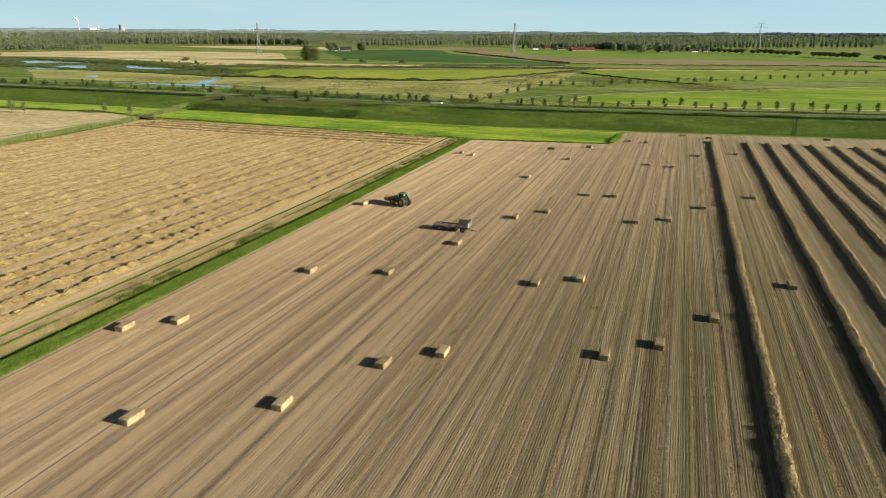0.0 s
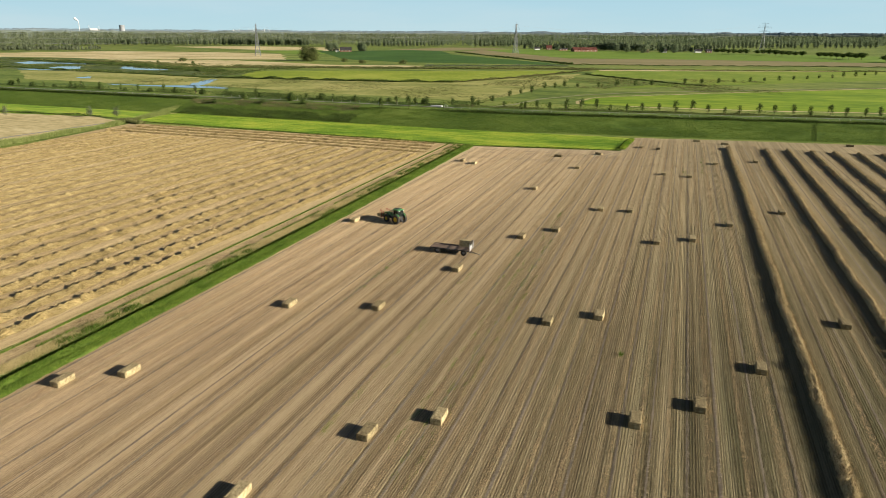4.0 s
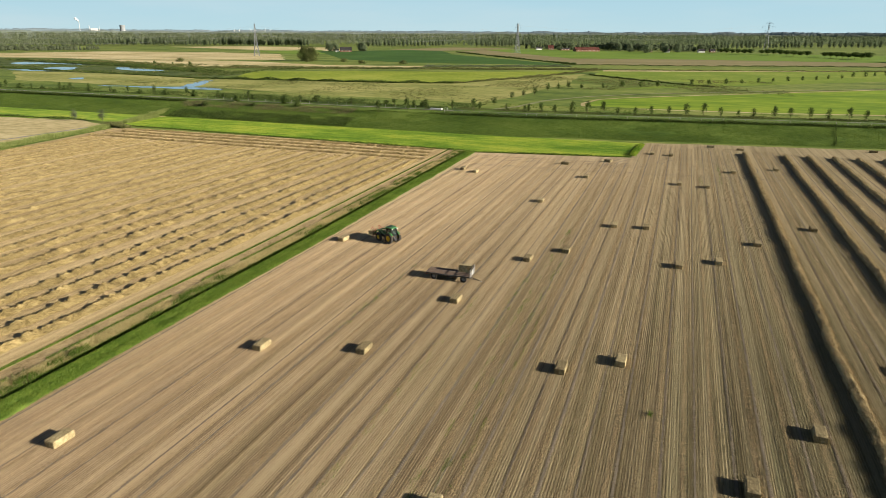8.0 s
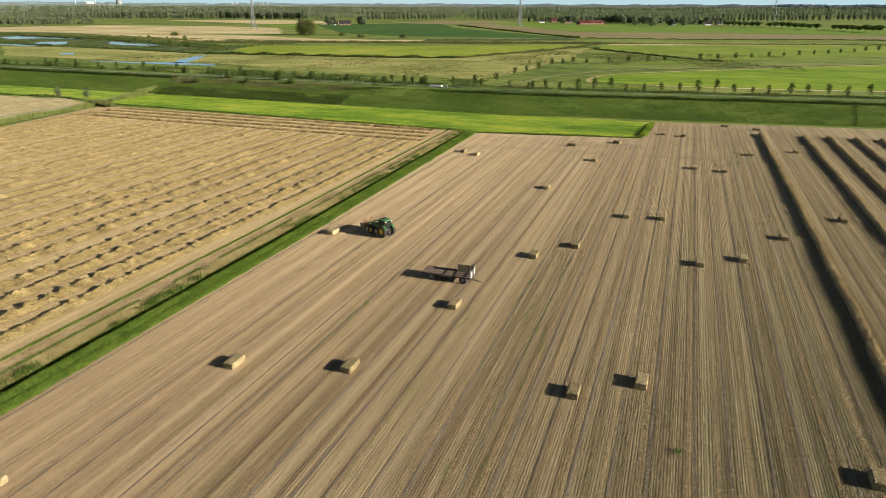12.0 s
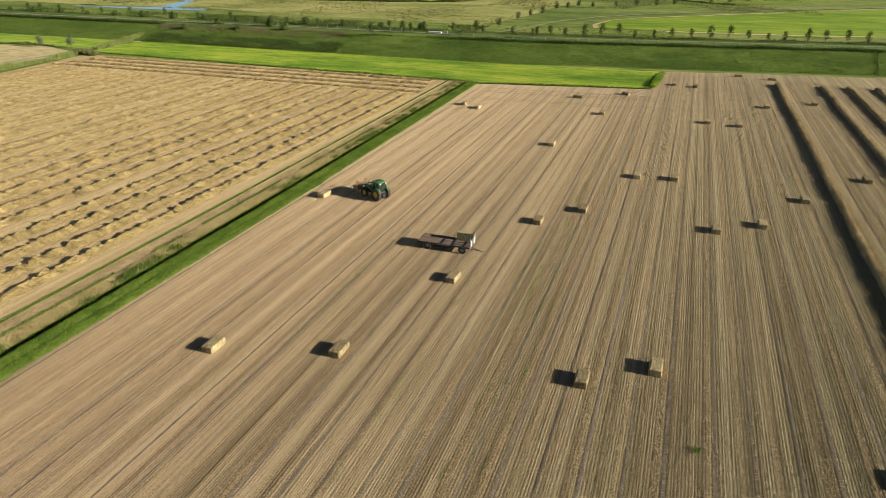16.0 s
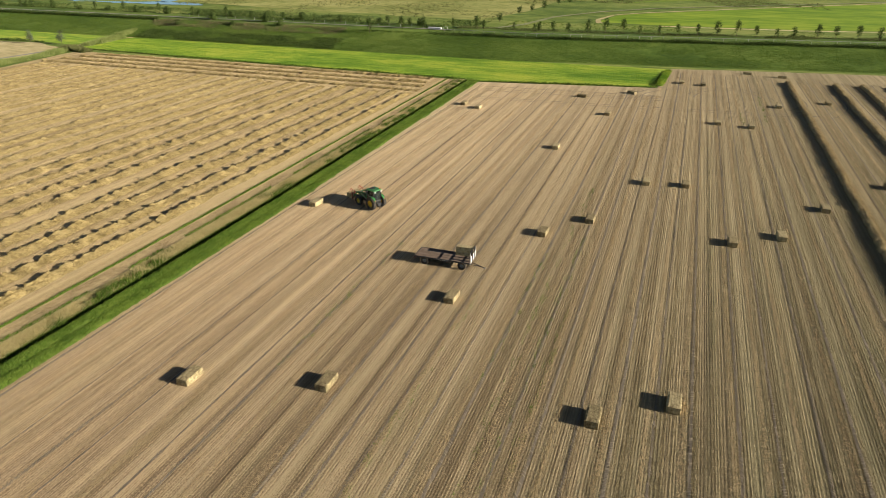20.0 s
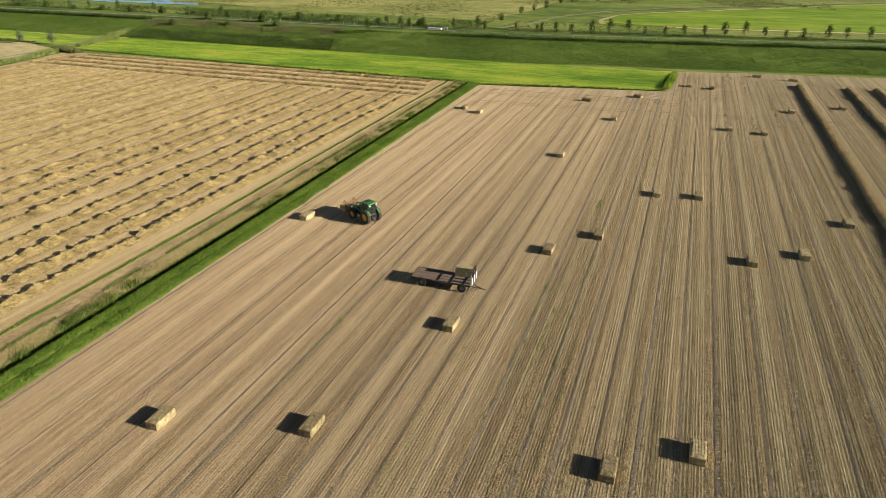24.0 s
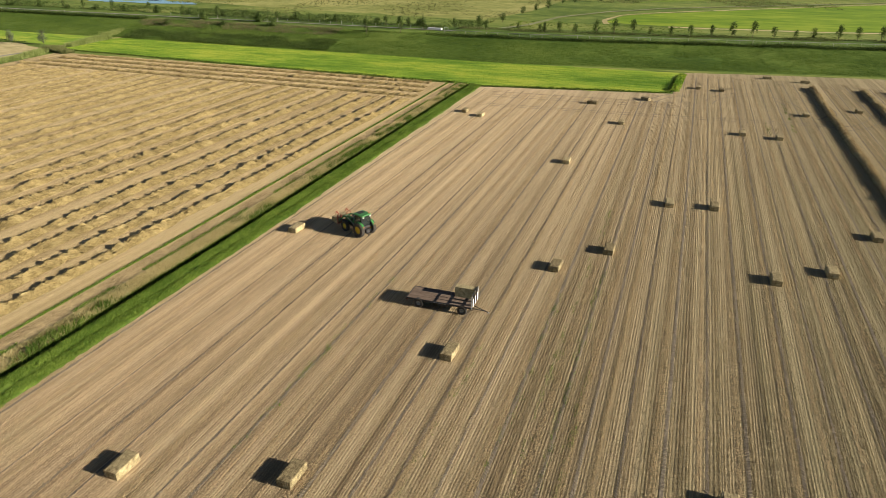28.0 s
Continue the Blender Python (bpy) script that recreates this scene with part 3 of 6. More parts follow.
sheet("field_14", [(-1330, 1480), (-900, 1300), (-700, 1330), (-900, 1620), (-1200, 1650)], 0.07, FIELD_DRY, "pale stubble field before a wood", step=25, wobble=2)
sheet("field_15", [(-880, 1230), (-760, 1130), (-700, 1100), (-640, 1120), (-760, 1290), (-800, 1400)], 0.09, FIELD_GREEN, "green field beside a farm", step=25, wobble=2)
sheet("field_16", [(-700, 1520), (-540, 1460), (-470, 1630), (-400, 1770), (-640, 1850)], 0.09, FIELD_BROWN, "brown field before the tree row", step=25, wobble=2)
sheet("field_17", [(-520, 410), (-405, 402), (-398, 478), (-470, 560), (-640, 500)], 0.05, FIELD_OLIVE, "damp olive pasture by the ponds", step=12, wobble=2)
sheet("field_18", [(-1010, 735), (-790, 744), (-640, 660), (-560, 614), (-400, 545), (-392, 486), (-470, 500), (-640, 505), (-900, 560)], 0.055, MARSH, "dark green marsh with reeds and open water", "marsh", step=12, wobble=2)
for k, (pts) in enumerate([
        [(-802, 617), (-813, 650), (-747, 647), (-690, 638), (-672, 622), (-738, 622), (-753, 595)],
        [(-665, 512), (-645, 527), (-670, 569), (-645, 579), (-610, 545), (-606, 519), (-620, 504)],
        [(-610, 602), (-589, 597), (-525, 575), (-506, 562), (-520, 552), (-551, 556), (-572, 564)],
        [(-414, 392), (-392, 396), (-363, 399), (-346, 408), (-333, 406), (-314, 406), (-303, 394), (-328, 391), (-352, 391), (-378, 390)],
        [(-359, 423), (-369, 447), (-378, 466), (-367, 464), (-353, 438), (-342, 416), (-339, 404), (-348, 402)],
        [(-496, 440), (-493, 453), (-474, 436), (-482, 432)],
        [(-840, 560), (-800, 568), (-720, 548), (-730, 540), (-800, 552)]]):
    sheet("water_%d" % (k + 1), pts, 0.12, WATER, "shallow pond mirroring the pale sky", "pond", wobble=1.2, step=5)

# ---- the dike with its lane ----
CREST = 5.0
profile = [(-1.0, -0.2), (0.0, 0.05), (3, 0.5), (8, 1.6), (14, 3.0), (20, 4.4), (24, CREST), (28, CREST + 0.15), (34, CREST + 0.1), (46, CREST - 0.3), (56, 3.0), (70, 0.6), (76, -0.2)]
dx = np.concatenate([np.linspace(-900, -420, 40), np.linspace(-410, 160, 286), np.linspace(170, 700, 40)])
dv, df = [], []
fine_d = np.linspace(-1, 76, 60)
pz = np.interp(fine_d, [p[0] for p in profile], [p[1] for p in profile])
rough_z = field2(len(dx), 60, 180, 30, 11) * 0.07
for i, x in enumerate(dx):
    for j, d in enumerate(fine_d):
        dv.append((x, foot(x) + d, pz[j] + (rough_z[i, j] if 2 < j < 58 else 0)))
for i in range(len(dx) - 1):
    for j in range(59):
        a = i * 60 + j
        df.append((a, a + 60, a + 61, a + 1))
tagged(new("dike", mesh("dike", dv, df, DIKE_GRASS, True)), "long grassy dike with a dark green slope", "dike", kind="structure")


def dike_line(x0, x1, d, step=6.0):
    return [(x, foot(x) + d) for x in np.arange(x0, x1 + step, step)]


ribbon("road", dike_line(-420, -104, 30.0), 1.7, CREST + 0.38, ASPHALT, "narrow grey lane on the dike's crest", "lane")
lane = [(-104, 305), (-97, 340), (-91, 366), (-84, 406), (-65, 441), (-38, 472), (38, 526), (140, 596), (300, 700)]
lz = [CREST + 0.45, 0.9 + 0.6, 0.4, 0.3, 0.3, 0.3, 0.3, 0.3, 0.3]
lane_pts = along(lane, 8)
ribbon("road_2", lane_pts, 3.0, np.interp([p[1] for p in lane_pts], [p[1] for p in lane], lz), GRASS_LANE, "pale worn lane curving down into the pasture", "lane")
ribbon("path_2", along([(-224, 60), (-238, 184), (-237, 205), (-236, 227)], 4), 1.8, 0.07, ASPHALT, "narrow grey track beside the dry grass field", "path")
ribbon("path", along([(-236, 226), (-237, 240), (-236, 262), (-228, 280), (-214, 292)], 3), 2.6, np.interp(np.linspace(0, 1, len(along([(-236, 226), (-237, 240), (-236, 262), (-228, 280), (-214, 292)], 3))), [0, 0.55, 0.8, 1], [0.12, 0.12, 3.0, CREST + 0.3]), FIELD_DRY, "pale dirt track climbing to the dike", "path")

# ---- straw, stubble and grass on the near fields ----


def stubble_rows(x0, x1, fall, row, seed):
    """Short stubble tufts standing in drill rows. fall: pairs of y and tufts per square metre."""
    r = np.random.default_rng(seed)
    fy, fd = [q[0] for q in fall], [q[1] for q in fall]
    n_ = int((x1 - x0) * (fy[-1] - fy[0]) * max(fd))
    lanes = x0 + row * np.arange(int((x1 - x0) / row) + 1)
    lanes += r.normal(0, row * 0.22, len(lanes))
    x, y = lanes[r.integers(0, len(lanes), n_)], r.uniform(fy[0], fy[-1], n_)
    keep = (0.75 + 0.5 * np.sin(x * 2.9 + 1.3 * np.sin(x * 0.7)) > r.uniform(0, 1, n_)) & (np.interp(y, fy, fd) > r.uniform(0, max(fd), n_))
    return np.stack([x + r.normal(0, 0.026, n_), y, np.full(n_, 0.02)], 1)[keep]


near = [stubble_rows(-69, 26, ((20, 6), (40, 50), (58, 86), (92, 86), (130, 56), (165, 40), (226, 20)), ROW, 21),
        stubble_rows(26, 75, ((40, 12), (80, 26), (150, 30), (262, 12)), ROW, 22), stubble_rows(-19, 26, ((227, 20), (266, 14)), ROW, 24)]
STALK = blotched("stubble_stalks", (0.28, 0.196, 0.104), (0.445, 0.325, 0.184), (0.57, 0.43, 0.255), 0.16, 1.1, bump=0, stretch=(3, 0.25, 1), island=0.16)
sn, sl = STALK.node_tree.nodes, STALK.node_tree.links
base = sn["Principled BSDF"].inputs["Base Color"]
strip = ramp(sn, sl, cloud(sn, sl, place(sn, sl, (1.15, 0.004, 1)), 1.0, 2, 0.5), [(0.38, (0.78, 0.76, 0.74)), (0.62, (1.12, 1.12, 1.12))])
# stalks get the same paling and painted shade as the ground
sl.new(weeds_and_shading(sn, sl, mixed(sn, sl, 1.0, base.links[0].from_socket, strip, "MULTIPLY")), base)
near = np.concatenate(near)
# stalks taller to the right, to add shade on that side
tall = 0.15 + 0.06 * np.clip((near[:, 0] + 45) / 55, 0, 1)
wide = 0.024 + 0.030 * np.clip((near[:, 1] - 60) / 120, 0, 1)
stuff("stubble", *blades(near, tall, wide, 0.16, 31), STALK, "short cut straw stubble standing in drill rows", "stubble")
left = np.concatenate([stubble_rows(-140, -76.4, ((50, 20), (110, 30), (229, 16)), 0.28, 25), stubble_rows(-215, -140, ((110, 10), (229, 8)), 0.28, 26)])
stuff("stubble", *blades(left, 0.11, 0.045, 0.4, 32), STALK, "pale cut stubble between straw swaths", "stubble")


def litter(at, length, width, seed):
    """Loose straws lying flat: one thin triangle each."""
    r = np.random.default_rng(seed)
    n_ = len(at)
    a, w, q = r.uniform(0, 2 * np.pi, n_), np.broadcast_to(width, n_) / 2, length * r.uniform(0.5, 1.5, n_)
    d, e = np.stack([np.cos(a), np.sin(a), 0 * a], 1), np.stack([-np.sin(a), np.cos(a), 0 * a], 1)
    v = np.stack([at - e * w[:, None], at + e * w[:, None], at + d * q[:, None] + np.stack([0 * a, 0 * a, r.normal(0.01, 0.03, n_).clip(-0.01, 0.1)], 1)], 1)
    return v.reshape(-1, 3), np.arange(3 * n_).reshape(-1, 3)


def lane_strip(name, x, width, y0, y1, z, material, label, seed, step=0.8, ragged=0.1):
    n_ = int((y1 - y0) / step)
    y = np.linspace(y0, y1, n_)
    mid = x + 0.035 * wavy(n_, 90, seed, 0.4)
    r = np.random.default_rng(seed)
    wa, wb = width / 2 + r.normal(0, ragged, n_), width / 2 + r.normal(0, ragged, n_)
    v = np.stack([np.stack([mid - wa, y, np.full(n_, z)], 1), np.stack([mid + wb, y, np.full(n_, z)], 1)], 1).reshape(-1, 3)
    i = np.arange(n_ - 1)[:, None] * 2
    return stuff(name, v, i + [0, 1, 3, 2], material, label, "track")


# wheel tracks of the combine and the baler, and the paler chaff lines between them
for k, (x, w) in enumerate(((-68.6, 0.5), (-62.3, 0.3), (-58.3, 0.45), (-55.6, 0.3), (-34.4, 0.3), (-22.1, 0.4), (-49.9, 0.34), (-47.6, 0.32), (-40.3, 0.5), (-36.9, 0.3), (-31.3, 0.3), (-28.5, 0.5), (-24.5, 0.35), (-19.1, 0.3), (-16.1, 0.5), (-13.0, 0.3), (-10.1, 0.5), (-6.3, 0.45), (-3.4, 0.3), (0.0, 0.35), (2.7, 0.5), (6.4, 0.3), (9.1, 0.5),
                            (15.8, 0.5), (18.4, 0.35), (22.0, 0.5), (27.5, 0.4), (29.4, 0.4), (35.0, 0.5), (37.0, 0.4), (42.0, 0.5), (44.3, 0.4))):
    far_y = 226 if x < -22 else 262
    lane_strip("wheel_track", x, w * 0.6, -60, far_y, 0.026, TRACK, "dark wheel track pressed into the stubble", 100 + k, ragged=0.03)
for k, (x, w) in enumerate(((-67.9, 0.5), (-65.0, 0.4), (-61.5, 0.5), (-56.4, 0.5), (-52.3, 0.4), (-45.1, 0.6), (-40.9, 0.5), (-34.0, 0.3), (-29.2, 0.55), (-25.7, 0.6), (-23.0, 0.5), (-20.8, 0.45), (-16.8, 0.6), (-13.6, 0.3), (-10.7, 0.5), (-6.8, 0.4), (-4.4, 0.4), (-1.8, 0.3), (1.9, 0.6), (5.0, 0.3), (8.2, 0.6), (17.0, 0.5), (20.4, 0.4))):
    far_y = 224 if x < -22 else 258
    r = np.random.default_rng(200 + k)
    n_ = int((far_y - 25) * 46)
    y = 25 + (far_y - 25) * r.uniform(0, 1, n_) ** 1.25
    at = np.stack([x + r.normal(0, w * 0.36, n_), y, 0.03 + r.uniform(0, 0.05, n_)], 1)
    stuff("chaff_line", *litter(at, 0.26, 0.035 + 0.03 * np.clip((y - 60) / 120, 0, 1), 230 + k), CHAFF, "pale line of scattered straw on the stubble", "straw")


def lugs(x, y0, y1, seed):
    """Slanting tyre lug prints along a track, like the rungs of a ladder."""
    r = np.random.default_rng(seed)
    lean_ = 0.10 if seed % 2 else -0.10
    v, f = [], []
    for yy in np.arange(y0, y1, 0.30):
        if r.random() < 0.35 - 0.3 * math.sin(yy * 0.13 + seed) - 0.2 * math.sin(yy * 0.031 + 2 * seed):
            continue
        a = np.array([x + r.normal(0, 0.025), yy + r.normal(0, 0.02), 0.03])
        h = r.uniform(0.008, 0.03)
        q = [(-0.18, -lean_), (0.18, lean_), (0.18, lean_ + 0.09), (-0.18, 0.09 - lean_)]
        k = len(v)
        v += [a + (p[0], p[1], 0) for p in q] + [a + (p[0] * 0.9, p[1] + 0.01, h) for p in q]
        f += [(k + 4, k + 5, k + 6, k + 7), (k, k + 1, k + 5, k + 4), (k + 1, k + 2, k + 6, k + 5), (k + 2, k + 3, k + 7, k + 6), (k + 3, k, k + 4, k + 7)]
    return v, f


for k, x in enumerate((-58.3, -34.4, -22.1, -49.9, -47.6, -40.3, -36.9, -31.3, -28.5, -24.5, -19.1, -16.1, -13.0, -10.1, -6.3, -3.4, 0.0, 2.7, 6.4, 9.1, 15.8, 18.4, 22.0)):
    stuff("tyre_print", *lugs(x, 35, 200, 300 + k), PRINT, "row of tyre lug prints in pressed straw", "track")
# headland tracks that cross the rows at the far end
for k, y in enumerate((217.0, 219.2, 222.5, 207.0, 208.9)):
    pts = [(x, y + 0.09 * (x + 70) + 0.5 * math.sin(x * 0.05)) for x in np.arange(-66, -14 if k < 3 else 40, 2.0)]
    ribbon("wheel_track", pts, 0.28, 0.034, TRACK, "wheel track across the headland", "track", "stuff", 0.07)


for k, (cx, cy, rad, a0, a1) in enumerate(((-14, 218, 12.0, 95, 182), (-14, 218, 14.0, 95, 182), (10, 234, 12.0, -80, 60), (10, 234, 14.0, -80, 60), (-3, 226, 9.0, 20, 175), (-3, 226, 11.0, 15, 170), (6, 230, 7.0, -60, 120), (6, 230, 8.8, -60, 115))):
    pts = [(cx + rad * math.cos(radians(a)), cy + rad * 1.6 * math.sin(radians(a))) for a in range(a0, a1, 5)]
    ribbon("wheel_track", pts, 0.28, 0.036, TRACK, "curved wheel track where a machine turned", "track", "stuff", 0.05)


def mound(x, y0, y1, width, height, step, seed, lump=0.09, gap=0.0, turn=False, flat=2.2, ragged=0.10, bumpy=0.24, skew=False):
    """A long lumpy heap of straw along Y (or along X)."""
    n_, m_ = int((y1 - y0) / step), 13
    y = np.linspace(y0, y1, n_)
    u = np.linspace(-1, 1, m_)
    mid, w = 0.10 * wavy(n_, 9 / step, seed), width * (1 + ragged * wavy(n_, 1.2 / step, seed + 1, 0.8))
    h = height * np.clip(1 + lump * wavy(n_, 1.5 / step, seed + 2), 0.12, 1.5)
    if gap:
        h *= np.clip(0.75 + 0.6 * gap * wavy(n_, 0.9 / step, seed + 3, 0.8), 0.15, 1.3)
    prof = np.clip(1 - np.abs(u) ** flat, 0, 1) ** 0.75
    if skew:
        prof = np.clip((1 - u) / 1.75, 0, 1) * np.clip((u + 1.0) / 0.17, 0, 1) ** 0.5
    xx = x + mid[:, None] + (w / 2)[:, None] * u[None] + np.random.default_rng(seed).normal(0, 0.05, (n_, m_))
    zz = 0.02 + h[:, None] * prof[None] * (1 + bumpy * field2(n_, m_, max(4, int(n_ * step / 0.55)), 6, seed + 4)) + np.random.default_rng(seed + 5).normal(0, 0.03, (n_, m_)) * prof
    zz = np.clip(zz, 0.02, 1.4 * height)
    yy = np.repeat(y[:, None], m_, 1) + np.random.default_rng(seed + 6).normal(0, step * 0.2, (n_, m_))
    v = np.stack([yy, xx, zz] if turn else [xx, yy, zz], -1).reshape(-1, 3)
    i = (np.arange(n_ - 1)[:, None] * m_ + np.arange(m_ - 1)[None]).reshape(-1, 1)
    f = i + ([0, m_, m_ + 1, 1] if turn else [0, 1, m_ + 1, m_])
    return v, f


def wisps(v, count, size, seed):
    """Loose straws that stick out of a heap."""
    r = np.random.default_rng(seed)
    at = v[r.integers(0, len(v), count)] + r.normal(0, 0.08, (count, 3)) * (1, 1, 0.3)
    return blades(at, size, 0.04, 1.5, seed)


def joined(*many):
    vs, fs, k = [], [], 0
    for v, f in many:
        vs.append(v)
        f = np.asarray(f)
        if f.shape[1] == 4:
            f = np.concatenate([f[:, [0, 1, 2]], f[:, [0, 2, 3]]])
        fs.append(f + k)
        k += len(v)
    return np.concatenate(vs), np.concatenate(fs)


for k, x in enumerate((13.2, 25.15, 32.1, 39.3, 46.3, 53.4, 60.5, 67.6, 74.7, 81.8)):
    v, f = mound(x, -50 if k < 3 else 60, 257 + (0.6 * k), 1.25, 0.68, 0.24 if k < 3 else 0.45, 400 + 10 * k, lump=0.09, ragged=0.10, bumpy=0.12)
    thing = stuff("windrow", *joined((v, f), wisps(v, (70000, 40000, 30000)[k] if k < 3 else 18000, 0.30, 500 + k)), STRAW, "long raised windrow of loose dry straw", "windrow")
    tagged(thing, group="windrows on the stubble field")
SWATHS = [-83.4, -87.9, -92.9, -97.6, -104.1, -109.3, -114.7, -119.5]
while SWATHS[-1] > -213:
    SWATHS.append(SWATHS[-1] - (6.3 if len(SWATHS) % 4 == 0 else 4.85))
for k, x in enumerate(SWATHS):
    y1 = 207 + 1.2 * math.sin(k * 2.1)
    y0 = max(-60, 18 + 3.4 * k)
    v, f = mound(x, y0, y1, 2.05 if k else 1.8, 0.52, 0.26 if k < 9 else 0.40, 700 + 9 * k, 0.12 if k < 8 else 0.07, 0.30 if k < 8 else 0.20, ragged=0.10 if k < 8 else 0.05, bumpy=0.14 if k < 8 else 0.08, skew=True)
    thing = stuff("straw_swath", *joined((v, f), wisps(v, 14000 if k < 9 else 5000, 0.22, 900 + k)), STRAW_GOLD, "flattened golden swath of straw in broken clumps", "swath")
    tagged(thing, group="straw swaths on the pale field")
for k in range(4):
    v, f = mound(210.2 + 5.6 * k, -219 + 2 * k, -82 - k, 1.8, 0.46, 0.35, 1100 + 9 * k, 0.2, 0.36, True, ragged=0.12, bumpy=0.16)
    stuff("straw_swath", *joined((v, f), wisps(v, 9000, 0.30, 1150 + k)), STRAW_GOLD, "headland swath of straw in broken clumps", "swath")

# the grass bank, the dry verge and the ditch line between the fields
def drift(v):
    """Follow the bend of the ditch."""
    v[:, 0] -= np.clip((v[:, 1] - 120) / 108, 0, 1) * 1.6
    return v


ev, ef = joined(mound(-71.5, -60, 229, 1.7, 0.33, 0.4, 1200, 0.10, ragged=0.12), mound(-69.95, -60, 229, 1.5, 0.19, 0.4, 1230, 0.16, ragged=0.15))
# dark mound colour stands in for shade between the bright blades
tagged(new("grass_bank", mesh("grass_bank", drift(ev), ef, DIKE_GRASS, True)), "bright green grass bank between two fields", "bank", kind="structure")


def bank_strip(x0, x1, per_metre, z, seed):
    """Random places beside the ditch between two distances, along its whole length."""
    r = np.random.default_rng(seed)
    k = int(224 * per_metre)
    return drift(np.stack([r.uniform(x0, x1, k), r.uniform(5, 229, k), np.full(k, z)], 1))


p = bank_strip(-72.35, -69.15, 900, 0.0, 41)
u = p[:, 0] + np.clip((p[:, 1] - 120) / 108, 0, 1) * 1.6
p[:, 2] = np.maximum(0.38 * np.clip(1 - np.abs((u + 71.5) / 0.85) ** 2.2, 0, 1) ** 0.75, 0.25 * np.clip(1 - np.abs((u + 69.95) / 0.75) ** 2.2, 0, 1) ** 0.75)
stuff("grass", *blades(p, 0.22, 0.08, 0.6, 42), BANK_GRASS, "lush green grass on a field bank", "grass")
stuff("grass", *blades(bank_strip(-73.5, -72.5, 60, -0.8, 43), 0.30, 0.09, 0.4, 44), BLADE_DARK, "dark grass in the ditch", "grass")
stuff("grass", *blades(bank_strip(-75.9, -73.55, 620, 0.02, 45), 0.26, 0.06, 1.2, 46), BLADE_DRY, "tall dry straw-yellow grass verge", "grass")
p = bank_strip(-73.72, -73.48, 260, 0.0, 441)
p[:, 2] = np.random.default_rng(442).uniform(-0.75, 0.0, len(p))
stuff("grass", *blades(p, 0.34, 0.08, 0.5, 443), BLADE_DARK, "dark grass on the ditch wall", "grass")
# dark weeds that hang over the ditch in clumps, thicker towards the far end
tuftc = bank_strip(-74.5, -73.6, 0.55, 0.0, 145)
tuftc = tuftc[0.55 * np.sin(tuftc[:, 1] * 0.21) + 0.5 * np.sin(tuftc[:, 1] * 0.083 + 1.0) + (tuftc[:, 1] - 110) / 160 > 0.0]
p = np.repeat(tuftc, 130, 0) + np.random.default_rng(146).normal(0, 1, (len(tuftc) * 130, 3)) * (0.32, 0.7, 0)
stuff("weeds", *blades(p, 0.62, 0.08, 0.45, 147), BLADE_DARK, "clumps of dark green weeds over the ditch", "weeds")
tuftc = bank_strip(-76.1, -74.4, 0.10, 0.0, 47)
p = np.repeat(tuftc, 150, 0) + rng.normal(0, 1, (len(tuftc) * 150, 3)) * (0.45, 0.9, 0)
stuff("weeds", *blades(p, 0.5, 0.06, 0.6, 48), REED, "olive green weeds in the dry verge", "weeds")
p = bank_strip(-79.1, -78.7, 90, 0.03, 49)
stuff("grass", *blades(p, 0.22, 0.09, 0.5, 50), BANK_GRASS, "thin green line of regrowth in the stubble", "grass")
p = bank_strip(-79.2, -76.0, 90, 0.04, 511)
stuff("straw_litter", *litter(p, 0.28, 0.05, 512), CHAFF, "loose straw strewn on bare soil", "straw")
p = bank_strip(-76.6, -76.0, 60, 0.03, 51)
p = p[np.sin(p[:, 1] * 0.5) + np.sin(p[:, 1] * 0.17) > -0.7]
stuff("grass", *blades(p, 0.24, 0.09, 0.5, 52), BANK_GRASS, "broken green line of regrowth on bare soil", "grass")
# green regrowth along a few tracks
for k, (x, y0, y1) in enumerate(((-26.4, 60, 150), (-24.6, 50, 130), (-28.4, 95, 125), (-47.6, 90, 120), (-23.2, 40, 110), (-33.8, 60, 110), (4.0, 205, 235), (-1.0, 204, 214))):
    c = scatter_strip([(x, y0), (x, y1)], 0.7, 1.2, 0, 60 + k)
    p = np.repeat(c, 16, 0) + rng.normal(0, 1, (len(c) * 16, 3)) * (0.10, 0.4, 0)
    stuff("grass", *blades(p, 0.17, 0.05, 0.5, 70 + k), BANK_GRASS, "small green regrowth between stubble rows", "grass")
p = np.array([(-7.7, 87.0, 0.03)]) + rng.normal(0, 1, (80, 3)) * (0.14, 0.26, 0)
stuff("weeds", *blades(p, 0.34, 0.05, 0.6, 80), BANK_GRASS, "single bushy green weed in the stubble", "weeds")

# meadow grass, reeds and the tall grass of the ditch beside the meadow
p = np.stack([rng.uniform(-236, -23, 80000), rng.uniform(231, 266, 80000), np.full(80000, 0.03)], 1)
p = p[p[:, 1] > np.interp(p[:, 0], [-236, -156, -71, -22], [238, 233, 230, 239])]
stuff("grass", *blades(p, 0.16, 0.14, 1.2, 81), BLADE, "long bright meadow grass", "grass")
bushes([(-21.0, 239), (-19.8, 266)], 2.0, 1.1, 120, 0.13, BLADE, "tall_grass", "tall green grass along a field ditch", "grass", seed=12)
bushes([(-22.6, 241), (-21.4, 262)], 0.9, 0.7, 60, 0.12, BLADE_DARK, "tall_grass", "dark grass in a ditch", "grass", seed=13)
bushes([(-232, 235), (-156, 232), (-80, 230), (-71, 228.6), (-22, 237.6)], 1.2, 0.6, 22, 0.20, BLADE_DARK, "tall_grass", "dark green grass edge of the meadow", "grass", seed=14)
